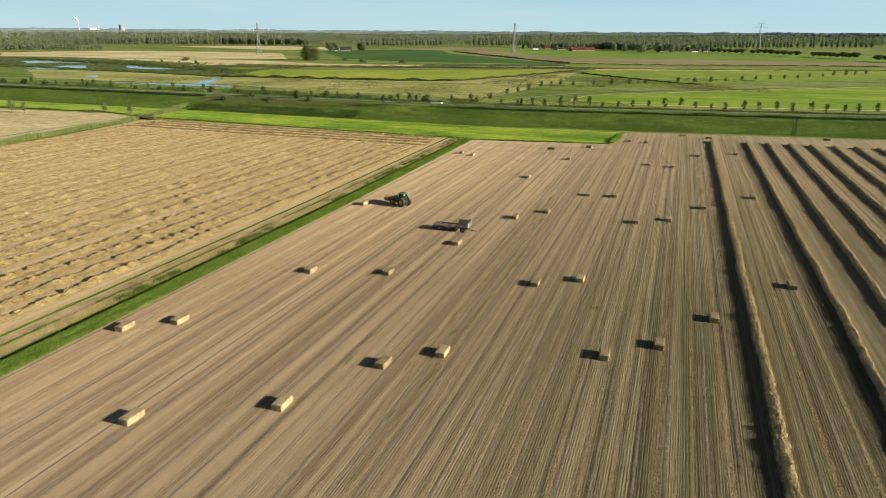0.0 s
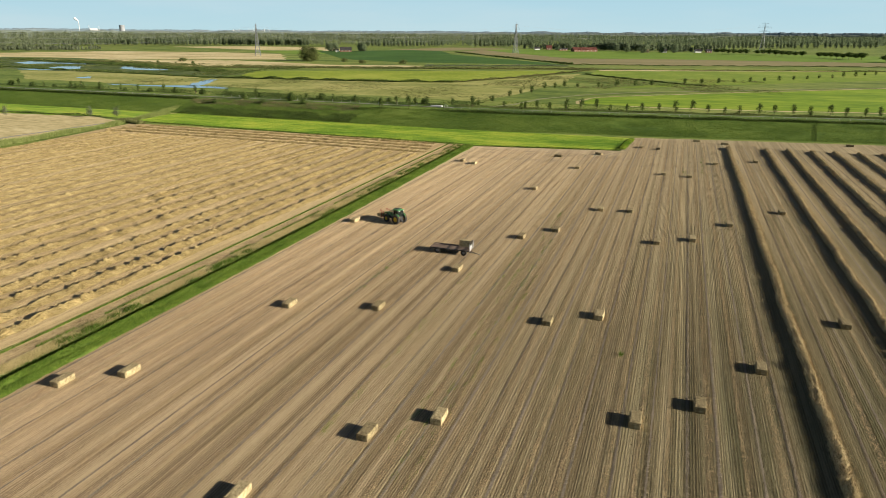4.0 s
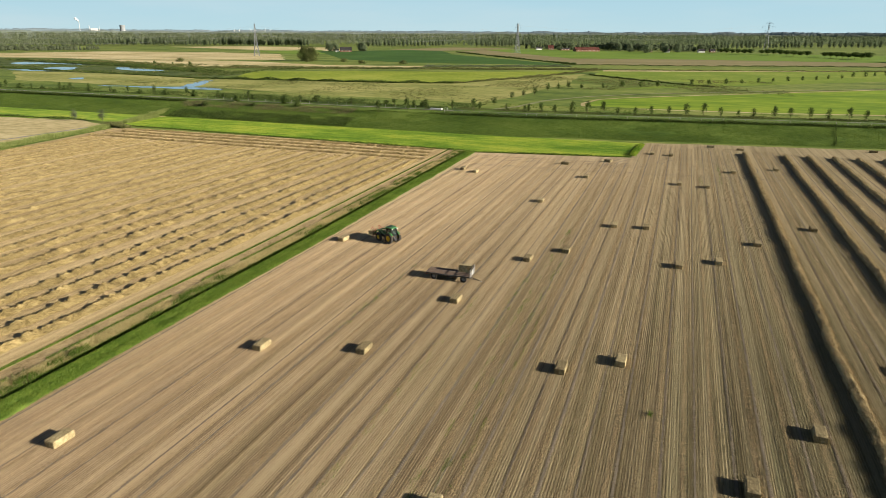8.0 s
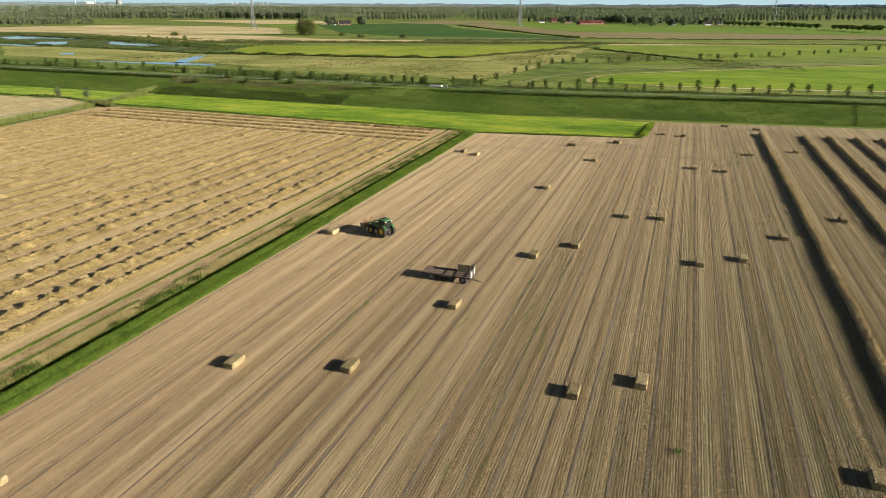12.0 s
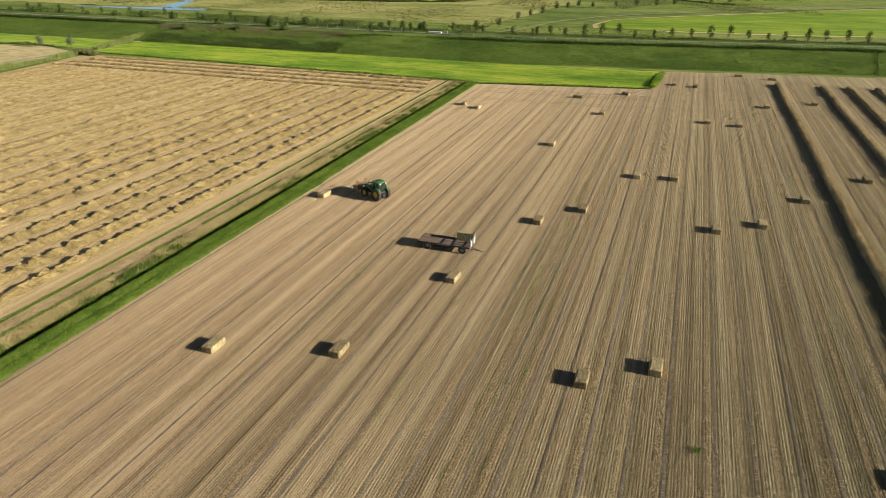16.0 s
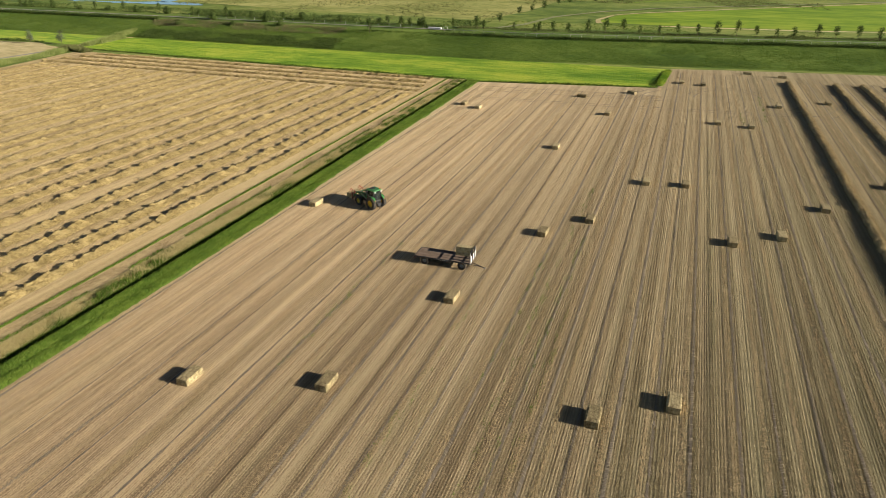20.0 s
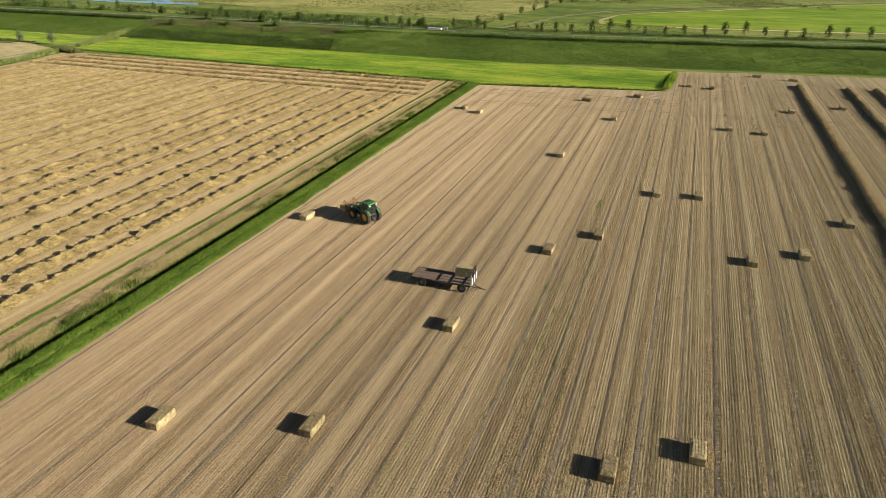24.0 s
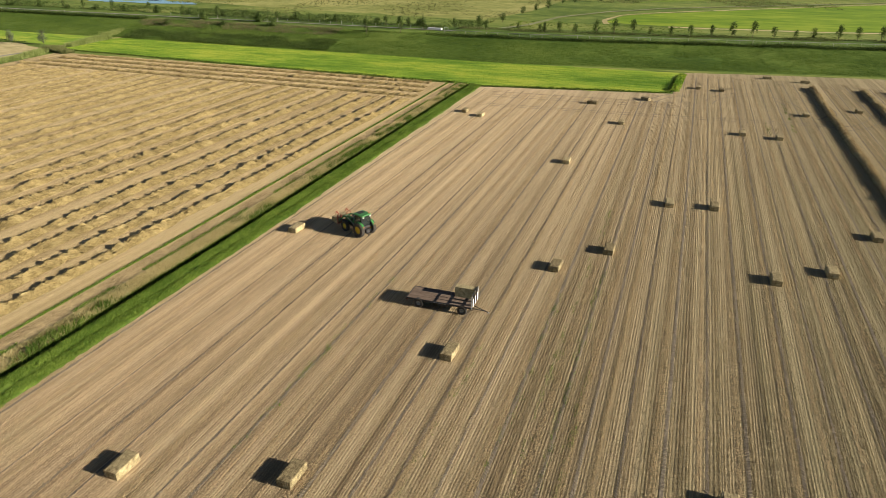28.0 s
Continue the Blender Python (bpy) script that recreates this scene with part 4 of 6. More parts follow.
reed_belt([(-194, -20), (-222, 150), (-229, 222), (-236, 238)], 6.0, 1.3, 150, REED_PALE, "pale reeds and tall grass on a bank", seed=15)
reed_belt([(-220, 229), (-236, 233)], 4.0, 1.9, 150, REED, "clump of tall reeds at the track", seed=16)
reed_belt([(-233, 240), (-236, 262)], 3.5, 1.7, 150, REED_PALE, "tall pale reeds along the dirt track", seed=18)
reed_belt([(-238, 262), (-242, 276)], 3.5, 1.7, 150, REED_PALE, "tall pale reeds where the track climbs", z=0.9, seed=19)
bushes([(-350, 236), (-300, 239), (-258, 243)], 2.0, 1.0, 34, 0.2, LEAF, "hedge", "low dark weeds at the edge of a dry field", "hedge", seed=17)

# ---- straw bales ----


def bale_mesh(seed):
    """A pressed block of straw in flakes along its length, with soft edges."""
    r = np.random.default_rng(seed)
    bm = bmesh.new()
    bmesh.ops.create_grid(bm, x_segments=1, y_segments=1, size=0.5)
    bm.clear()
    nx, ny, nz = 6, 20, 4
    L_, W_, H_ = 2.30, 1.2, 0.73
    bmesh.ops.create_cube(bm, size=1)
    bmesh.ops.subdivide_edges(bm, edges=[e for e in bm.edges if abs(e.verts[0].co.y - e.verts[1].co.y) > 0.5], cuts=ny - 1)
    bmesh.ops.subdivide_edges(bm, edges=[e for e in bm.edges if abs(e.verts[0].co.x - e.verts[1].co.x) > 0.5], cuts=nx - 1, use_grid_fill=True)
    bmesh.ops.subdivide_edges(bm, edges=[e for e in bm.edges if abs(e.verts[0].co.z - e.verts[1].co.z) > 0.5], cuts=nz - 1, use_grid_fill=True)
    for v in bm.verts:
        x, y, z = v.co
        flake = 1.0 - (0.003 if round((y + 0.5) * ny) % 2 else 0.0)
        sag = 1 + 0.03 * math.cos(y * math.pi)
        q = Vector((x * W_ * flake * sag, y * L_, (z + 0.5) * H_ * (flake if z > 0.4 else 1)))
        edge = (abs(x) > 0.49) + (abs(y) > 0.49) + (abs(z) > 0.49)
        if edge > 1:
            q.x *= 0.965
            q.y *= 0.985
            if z > 0.4:
                q.z -= 0.03
        j = 0.006
        q += Vector((r.normal(0, j), r.normal(0, j), r.normal(0, j) if z > -0.49 else 0))
        v.co = q
    me = bpy.data.meshes.new("body")
    bm.to_mesh(me)
    bm.free()
    return me


m, n, l, b = shader("pressed_straw", 0.95, 0.15)
fib = cloud(n, l, place(n, l, (15, 10, 15)), 1.0, 5, 0.8)
fla = cloud(n, l, place(n, l, (3, 2.5, 3)), 1.0, 3, 0.6)
info = n.new("ShaderNodeObjectInfo")
fac = sums(n, l, "ADD", sums(n, l, "MULTIPLY", fib, 0.6), sums(n, l, "MULTIPLY", fla, 0.4))
fac = sums(n, l, "ADD", fac, sums(n, l, "MULTIPLY", sums(n, l, "SUBTRACT", info.outputs["Random"], 0.5), 0.12))
l.new(ramp(n, l, fac, [(0.38, (0.11, 0.085, 0.045)), (0.5, (0.29, 0.235, 0.125)), (0.62, (0.54, 0.45, 0.26))]), b.inputs["Base Color"])
bumped(n, l, b, fib, 0.25, 0.02)
PRESSED = m
TWINE = painted("twine", (0.27, 0.205, 0.115), 0.8)
BODIES = [bale_mesh(s) for s in (1, 2, 3)]
for me in BODIES:
    me.materials.append(PRESSED)


def twine_mesh():
    bm = bmesh.new()
    pts = [(-1.165, 0.0), (-1.16, 0.735), (1.16, 0.735), (1.165, 0.0)]
    for a, b_ in zip(pts, pts[1:]):
        bar(bm, (0, a[0], a[1]), (0, b_[0], b_[1]), 0.012)
    me = bpy.data.meshes.new("twine")
    bm.to_mesh(me)
    bm.free()
    me.materials.append(TWINE)
    return me


TWINE_LOOP = twine_mesh()


def make_bale(k):
    root = new("straw_bale")
    piece("body", BODIES[k], root)
    for i in range(5):
        piece("twine", TWINE_LOOP, root, Matrix.Translation(((i - 2) * 0.22, 0, 0)))
    return root


KINDS = [make_bale(k) for k in range(3)]
used = [False] * 3


def set_bale(k, m, label, group):
    k %= 3
    if used[k]:
        ob = copy_thing(KINDS[k], m)
    else:
        ob, used[k] = KINDS[k], True
        ob.matrix_basis = m
    return tagged(ob, label, "straw bale", group)


# right-hand near corner of each bale on the ground
CORNERS = [(-48.06, 40.86), (-35.24, 48.44), (-28.94, 60.16), (-23.27, 65.17), (-65.26, 57.08), (-59.97, 61.34), (-53.51, 84.57), (-41.15, 88.29),
           (-35.56, 106.97), (-17.4, 91.93), (-10.99, 96.21), (-4.43, 71.46), (1.77, 76.74), (8.64, 87.7), (-29.69, 128.34), (-24.2, 135.22),
           (-5.0, 133.92), (1.39, 138.22), (8.61, 151.55), (-17.81, 154.62), (-11.5, 155.6), (-64.99, 126.96), (-36.06, 169.53), (-64.9, 198.5),
           (-60.4, 196.0), (-30.0, 200.4), (-14.8, 244.8), (-9.0, 243.6), (8.4, 222.0), (20.3, 230.0), (-5.8, 200.2), (1.0, 199.3), (20.1, 166.1), (20.6, 105.0)]
for k, (x, y) in enumerate(CORNERS):
    a = rng.normal(0, 1.3)
    set_bale(k, pose(x - 0.6, y + 1.13, 0.03, 0, 0, a), "large rectangular pressed straw bale lying on the stubble", "bales on the stubble field")
for k, (x, y, a) in enumerate(((-39.3, 218.2, 84), (-27.4, 227.0, 55), (3.0, 267.5, 82), (12.4, 264.6, 82), (54.2, 276.5, 84))):
    set_bale(k, pose(x, y, 0.03, 0, 0, a), "large straw bale lying across the headland", "bales on the stubble field")

# ---- the flat trailer ----


def tyre_mesh(radius, width, rim_r, lug, seg=28):
    bm = bmesh.new()
    h, s = width / 2, radius
    lathe(bm, [(rim_r, -h * 0.8), (s * 0.86, -h), (s * 0.96, -h * 0.85), (s, -h * 0.4), (s, h * 0.4), (s * 0.96, h * 0.85), (s * 0.86, h), (rim_r, h * 0.8)], seg)
    for i in range(seg if lug else 0):
        a = 2 * math.pi * i / seg
        side = 1 if i % 2 else -1
        t = Matrix.Rotation(-a, 4, "Y") @ Matrix.Translation((s, side * h * 0.45, 0)) @ Matrix.Rotation(side * 0.6, 4, "X")
        box(bm, -0.03, lug, -h * 0.52, h * 0.52, -0.035, 0.035, 0, t)
    me = bpy.data.meshes.new("wheel")
    bm.to_mesh(me)
    bm.free()
    me.materials.append(RUBBER)
    return me


def rim_mesh(rim_r, width, material):
    bm = bmesh.new()
    h = width / 2
    lathe(bm, [(0.02, -h * 0.25), (rim_r * 0.35, -h * 0.35), (rim_r * 0.45, -h * 0.1), (rim_r * 0.85, -h * 0.15), (rim_r * 1.01, -h * 0.75), (rim_r * 1.01, h * 0.75), (rim_r * 0.85, h * 0.15), (rim_r * 0.45, h * 0.1), (rim_r * 0.35, h * 0.35), (0.02, h * 0.25)], 24, thick=False)
    for i in range(8):
        a = 2 * math.pi * i / 8
        c = Vector((rim_r * 0.4 * math.cos(a), 0, rim_r * 0.4 * math.sin(a)))
        bar(bm, c + Vector((0, -h * 0.4, 0)), c + Vector((0, h * 0.4, 0)), 0.035, sides=6)
    me = bpy.data.meshes.new("rim")
    bm.to_mesh(me)
    bm.free()
    me.materials.append(material)
    return me


trailer = tagged(new("flatbed_trailer"), "dark flatbed farm trailer with a worn plank deck and front rack", "trailer")
bm = bmesh.new()
for y in (-0.55, 0.55):
    box(bm, -3.5, 3.5, y - 0.06, y + 0.06, 0.78, 1.0, 0.01)
for x in (-3.4, -2.2, -1.0, 0.2, 1.4, 2.6, 3.4):
    box(bm, x - 0.05, x + 0.05, -1.2, 1.2, 0.88, 1.0)
part("frame", bm, BLACK_PAINT, trailer, "black steel chassis beams")
for i in range(8):
    bm = bmesh.new()
    y = -1.12 + i * 0.32
    box(bm, -3.62, 3.55, y - 0.154, y + 0.154, 1.0, 1.05 + 0.004 * (i % 3), 0.006)
    part("plank", bm, DECK_WOOD, trailer)
for y in (-1.29, 1.29):
    bm = bmesh.new()
    box(bm, -3.64, 3.57, y - 0.025, y + 0.025, 0.90, 1.09, 0.01)
    part("side_rail", bm, BLACK_PAINT, trailer, "black side rail")
for i, w in enumerate((0.16, 0.22, 0.12, 0.2, 0.14, 0.18)):
    bm = bmesh.new()
    box(bm, -0.9 + 0.3 * i, -0.9 + 0.3 * i + w, -1.325, -1.316, 0.95, 1.03)
    part("lettering_bar", bm, GREY_PAINT, trailer, "pale bar of worn lettering")
bm = bmesh.new()
box(bm, -3.70, -3.64, -1.3, 1.3, 0.82, 1.10, 0.01)
part("tail_board", bm, BLACK_PAINT, trailer)
for y in (-1.0, 1.0):
    bm = bmesh.new()
    box(bm, -3.76, -3.70, y - 0.16, y + 0.16, 0.62, 0.78, 0.01)
    part("tail_light", bm, RED_PAINT, trailer, "red tail light")
TY, RM = tyre_mesh(0.55, 0.36, 0.26, 0.0), rim_mesh(0.26, 0.30, RIM_GREY)
for x in (-2.35, 2.55):
    bm = bmesh.new()
    bar(bm, (x, -1.15, 0.55), (x, 1.15, 0.55), 0.11)
    for y in (-0.55, 0.55):
        box(bm, x - 0.4, x + 0.4, y - 0.04, y + 0.04, 0.6, 0.68)
        box(bm, x - 0.12, x + 0.12, y - 0.05, y + 0.05, 0.5, 0.8)
    part("axle", bm, BLACK_PAINT, trailer)
    for y in (-1.16, 1.16):
        wheel = piece("wheel", TY, trailer, Matrix.Translation((x, y, 0.55)), "dusty black trailer tyre")
        piece("rim", RM, wheel, None, "grey steel rim")
bm = bmesh.new()
lathe(bm, [(0.30, 0.70), (0.52, 0.70), (0.52, 0.80), (0.30, 0.80)], 20, "Z", (2.55, 0, 0))
part("turntable", bm, BLACK_PAINT, trailer)
bm = bmesh.new()
for s in (-1, 1):
    bar(bm, (2.9, s * 0.45, 0.55), (4.75, 0.0, 0.22), 0.07)
bar(bm, (4.70, 0, 0.23), (5.15, 0, 0.12), 0.08)
part("drawbar", bm, BLACK_PAINT, trailer, "black steel drawbar resting on the ground")
bm = bmesh.new()
box(bm, 5.05, 5.25, -0.07, 0.07, 0.02, 0.12, 0.02)
part("towing_eye", bm, GREY_PAINT, trailer)
for i in range(5):
    bm = bmesh.new()
    y = -1.2 + 0.6 * i
    box(bm, 3.58, 3.66, y - 0.045, y + 0.045, 0.9, 2.35, 0.01)
    part("rack_post", bm, BLACK_PAINT if 0 < i < 4 else GREY_PAINT, trailer, "steel rack post")
for z in (1.35, 1.85, 2.32):
    bm = bmesh.new()
    box(bm, 3.54, 3.60, -1.25, 1.25, z - 0.05, z + 0.05, 0.01)
    part("rack_rail", bm, BLACK_PAINT, trailer)
for i in range(3):
    bm = bmesh.new()
    y = -0.8 + 0.8 * i
    box(bm, 3.662, 3.69, y - 0.13, y + 0.13, 0.95, 1.9, 0.01)
    part("rack_board", bm, WHITE_PAINT, trailer, "weathered white rack board")
for y in (-0.9, 0.9):
    bm = bmesh.new()
    box(bm, -0.2, 0.9, y - 0.2, y + 0.2, 0.58, 0.80, 0.03)
    part("tool_box", bm, BLACK_PAINT, trailer)
trailer.matrix_basis = pose(-40.0, 116.45, 0.02, 0, 0, 1.5)
set_bale(1, trailer.matrix_basis @ pose(2.36, 0.52, 1.67, 0, 90, 90), "straw bale loaded lengthwise at the front of the trailer", "bales on the trailer")

# ---- the tractor with its front loader ----
tractor = tagged(new("tractor"), "green tractor with yellow rims and a front loader", "tractor")
RT, RR = tyre_mesh(0.93, 0.52, 0.50, 0.05, 36), rim_mesh(0.50, 0.46, YELLOW_PAINT)
FT, FR = tyre_mesh(0.68, 0.42, 0.36, 0.045, 30), rim_mesh(0.36, 0.38, YELLOW_PAINT)
for x, y, t_, r_, z in ((0, -0.95, RT, RR, 0.95), (0, 0.95, RT, RR, 0.95), (2.72, -0.9, FT, FR, 0.70), (2.72, 0.9, FT, FR, 0.70)):
    wheel = piece("wheel", t_, tractor, Matrix.Translation((x, y, z)), "dusty black lugged tyre")
    piece("rim", r_, wheel, None, "yellow wheel rim")
bm = bmesh.new()
box(bm, -0.5, 3.2, -0.28, 0.28, 0.62, 1.12, 0.05)
bar(bm, (0, -0.85, 0.95), (0, 0.85, 0.95), 0.26, sides=12)
bar(bm, (2.72, -0.8, 0.70), (2.72, 0.8, 0.70), 0.18, sides=12)
box(bm, -0.75, -0.45, -0.35, 0.35, 0.45, 1.0, 0.04)
part("chassis", bm, BLACK_PAINT, tractor, "black transmission and axles")
bm = bmesh.new()
vs = box(bm, 1.05, 3.35, -0.42, 0.42, 1.12, 1.80, 0.0)
for v in bm.verts:
    if v.co.x > 2 and v.co.z > 1.5:
        v.co.z -= 0.22
    if v.co.x > 2:
        v.co.y *= 0.82
bmesh.ops.bevel(bm, geom=list(bm.edges), offset=0.09, segments=3, affect="EDGES")
part("hood", bm, GREEN_PAINT, tractor, "glossy green sloping hood")
bm = bmesh.new()
box(bm, 3.33, 3.40, -0.28, 0.28, 1.15, 1.50, 0.02)
part("grille", bm, BLACK_PAINT, tractor)
for y in (-0.2, 0.2):
    bm = bmesh.new()
    box(bm, 3.38, 3.42, y - 0.08, y + 0.08, 1.40, 1.50, 0.01)
    part("headlight", bm, WHITE_PAINT, tractor)
bm = bmesh.new()
box(bm, 3.2, 3.55, -0.32, 0.32, 0.62, 0.98, 0.04)
part("front_weight", bm, BLACK_PAINT, tractor)
bm = bmesh.new()
for s in (-1, 1):
    for x, x2 in ((-0.45, -0.35), (1.05, 0.85), (0.35, 0.35)):
        bar(bm, (x, s * 0.72, 1.35), (x2, s * 0.66, 2.72), 0.075)
    bar(bm, (-0.45, s * 0.72, 1.36), (1.05, s * 0.72, 1.36), 0.08)
box(bm, -0.45, 1.05, -0.72, 0.72, 1.05, 1.32, 0.05)
part("cab_frame", bm, BLACK_PAINT, tractor, "black cab frame")
bm = bmesh.new()
box(bm, -0.55, 1.10, -0.76, 0.76, 2.70, 2.88, 0.08)
roof = part("roof", bm, GREEN_PAINT, tractor, "green cab roof")
bm = bmesh.new()
box(bm, 0.25, 0.95, -0.45, 0.45, 2.875, 2.90, 0.012)
part("roof_hatch", bm, BLACK_PAINT, roof, "dark glass roof hatch")
for a, b_, c, d in (((-0.42, -0.70, 1.40), (0.31, -0.70, 1.40), (0.31, -0.66, 2.70), (-0.34, -0.66, 2.70)), ((0.39, -0.70, 1.40), (1.02, -0.70, 1.40), (0.83, -0.66, 2.70), (0.39, -0.66, 2.70)),
                    ((-0.42, 0.70, 1.40), (0.31, 0.70, 1.40), (0.31, 0.66, 2.70), (-0.34, 0.66, 2.70)), ((0.39, 0.70, 1.40), (1.02, 0.70, 1.40), (0.83, 0.66, 2.70), (0.39, 0.66, 2.70)),
                    ((1.04, -0.68, 1.40), (1.04, 0.68, 1.40), (0.84, 0.62, 2.70), (0.84, -0.62, 2.70)), ((-0.44, -0.68, 1.40), (-0.44, 0.68, 1.40), (-0.35, 0.62, 2.70), (-0.35, -0.62, 2.70))):
    bm = bmesh.new()
    q = [bm.verts.new(v) for v in (a, b_, c, d)]
    bm.faces.new(q)
    bmesh.ops.solidify(bm, geom=bm.faces[:], thickness=0.012)
    part("window_pane", bm, CAB_GLASS, tractor)
bm = bmesh.new()
box(bm, -0.15, 0.35, -0.25, 0.25, 1.40, 1.62, 0.05)
box(bm, -0.22, -0.10, -0.24, 0.24, 1.55, 2.15, 0.05)
part("driver_seat", bm, BLACK_PAINT, tractor, "empty black driver seat")
bm = bmesh.new()
lathe(bm, [(0.17, 0.0), (0.19, 0.02), (0.21, 0.0), (0.19, -0.02)], 18, "Z", (0.72, 0, 1.85))
bar(bm, (0.72, 0, 1.85), (0.95, 0, 1.4), 0.05)
part("steering_wheel", bm, BLACK_PAINT, tractor)
for s in (-1, 1):
    bm = bmesh.new()
    pts = [(1.02 * math.cos(radians(a)), 0.97 + 1.02 * math.sin(radians(a))) for a in range(50, 156, 15)]
    for (x1, z1), (x2, z2) in zip(pts, pts[1:]):
        f = [bm.verts.new(v) for v in ((x1, s * 0.68, z1), (x2, s * 0.68, z2), (x2, s * 0.98, z2), (x1, s * 0.98, z1))]
        bm.faces.new(f)
    bmesh.ops.remove_doubles(bm, verts=bm.verts, dist=0.001)
    bmesh.ops.recalc_face_normals(bm, faces=bm.faces)
    bmesh.ops.solidify(bm, geom=bm.faces[:], thickness=0.04)
    part("fender", bm, GREEN_PAINT, tractor, "green rear fender")
    bm = bmesh.new()
    for k in range(3):
        box(bm, 0.72, 1.05, s * 0.72 - 0.16, s * 0.72 + 0.16, 0.45 + 0.27 * k, 0.49 + 0.27 * k)
    part("step", bm, BLACK_PAINT, tractor)
    bm = bmesh.new()
    box(bm, 1.02, 1.08, s * 1.08 - 0.11, s * 1.08 + 0.11, 1.95, 2.30, 0.02)
    bar(bm, (0.95, s * 0.7, 2.3), (1.05, s * 1.05, 2.25), 0.035)
    part("mirror", bm, BLACK_PAINT, tractor)
    bm = bmesh.new()
    arm = [(1.15, 1.78), (2.2, 1.98), (3.35, 1.75), (4.05, 1.05)]
    for (x1, z1), (x2, z2) in zip(arm, arm[1:]):
        bar(bm, (x1, s * 0.56, z1), (x2, s * 0.56, z2), 0.19, 0.16)
    box(bm, 1.0, 1.3, s * 0.56 - 0.09, s * 0.56 + 0.09, 0.85, 1.82, 0.02)
    arm_ob = part("loader_arm", bm, GREEN_PAINT, tractor, "green front loader arm")
    bm = bmesh.new()
    bar(bm, (1.25, s * 0.56, 1.10), (2.7, s * 0.56, 1.82), 0.09, sides=10)
    bar(bm, (2.3, s * 0.56, 2.2), (3.95, s * 0.56, 1.45), 0.07, sides=10)
    part("hydraulic_ram", bm, GREY_PAINT, arm_ob, "bright steel hydraulic ram")
    bm = bmesh.new()
    box(bm, 2.15, 3.30, s * 0.9 - 0.22, s * 0.9 + 0.22, 1.42, 1.46, 0.015)
    part("front_fender", bm, BLACK_PAINT, tractor, "black front mudguard")
    bm = bmesh.new()
    box(bm, -0.62, -0.54, s * 0.55 - 0.12, s * 0.55 + 0.12, 2.55, 2.68, 0.02)
    box(bm, 1.10, 1.18, s * 0.55 - 0.12, s * 0.55 + 0.12, 2.72, 2.84, 0.02)
    part("work_light", bm, WHITE_PAINT, tractor, "white work light under the roof")
    bm = bmesh.new()
    box(bm, -0.98, -0.93, s * 0.86 - 0.09, s * 0.86 + 0.09, 1.45, 1.62, 0.015)
    part("tail_light", bm, RED_PAINT, tractor, "red tail light")
bm = bmesh.new()
bar(bm, (3.35, -0.56, 1.75), (3.35, 0.56, 1.75), 0.13, sides=10)
part("cross_tube", bm, GREEN_PAINT, tractor)
bm = bmesh.new()
bar(bm, (0.98, 0.60, 1.5), (0.98, 0.60, 2.85), 0.10, sides=12)
bar(bm, (0.98, 0.60, 1.45), (0.98, 0.60, 2.1), 0.17, sides=12)
part("exhaust", bm, GREY_PAINT, tractor, "grey upright exhaust")
bm = bmesh.new()
box(bm, 0.95, 1.55, -0.72, -0.42, 0.55, 1.05, 0.08)
part("fuel_tank", bm, BLACK_PAINT, tractor)
bm = bmesh.new()
for s in (-1, 1):
    bar(bm, (-0.6, s * 0.32, 0.62), (-1.35, s * 0.42, 0.55), 0.09)
    bar(bm, (-0.55, s * 0.30, 1.1), (-1.1, s * 0.40, 0.62), 0.06)
bar(bm, (-0.6, 0, 1.15), (-1.25, 0, 1.0), 0.07)
part("rear_linkage", bm, BLACK_PAINT, tractor, "black three-point linkage")
bm = bmesh.new()
bar(bm, (-0.35, -0.55, 2.88), (-0.35, -0.55, 3.06), 0.14, 0.10, 12)
part("beacon", bm, ORANGE, tractor, "orange roof beacon")
bm = bmesh.new()
for z in (0.66, 1.42):
    box(bm, 4.03, 4.13, -1.1, 1.1, z - 0.04, z + 0.04, 0.01)
for y in (-1.05, -0.5, 0.5, 1.05):
    box(bm, 4.01, 4.11, y - 0.04, y + 0.04, 0.58, 1.85, 0.01)
carriage = part("fork_carriage", bm, RED_PAINT, tractor, "red bale fork carriage")
for y in (-0.8, -0.27, 0.27, 0.8):
    bm = bmesh.new()
    bar(bm, (4.09, y, 0.64), (5.20, y, 0.66), 0.05, 0.02)
    part("fork_tine", bm, GREY_PAINT, carriage)
for y in (-0.8, 0.8):
    bm = bmesh.new()
    bar(bm, (4.07, y, 1.83), (4.50, y, 2.15), 0.09)
    bar(bm, (4.50, y, 2.15), (4.85, y, 1.56), 0.09, 0.04)
    part("grab_arm", bm, RED_PAINT, carriage, "red hooked grab arm")
tractor.matrix_basis = pose(-56.25, 130.0, 0.03, 0, 0, 157) @ Matrix.Scale(1.06, 4)
set_bale(0, pose(-56.25, 130.0, 0.03, 0, 0, 157) @ pose(5.03, 0, 0.72, 0, -2), "straw bale carried on the tractor's loader forks", "bales on the loader")

# ---- trees ----


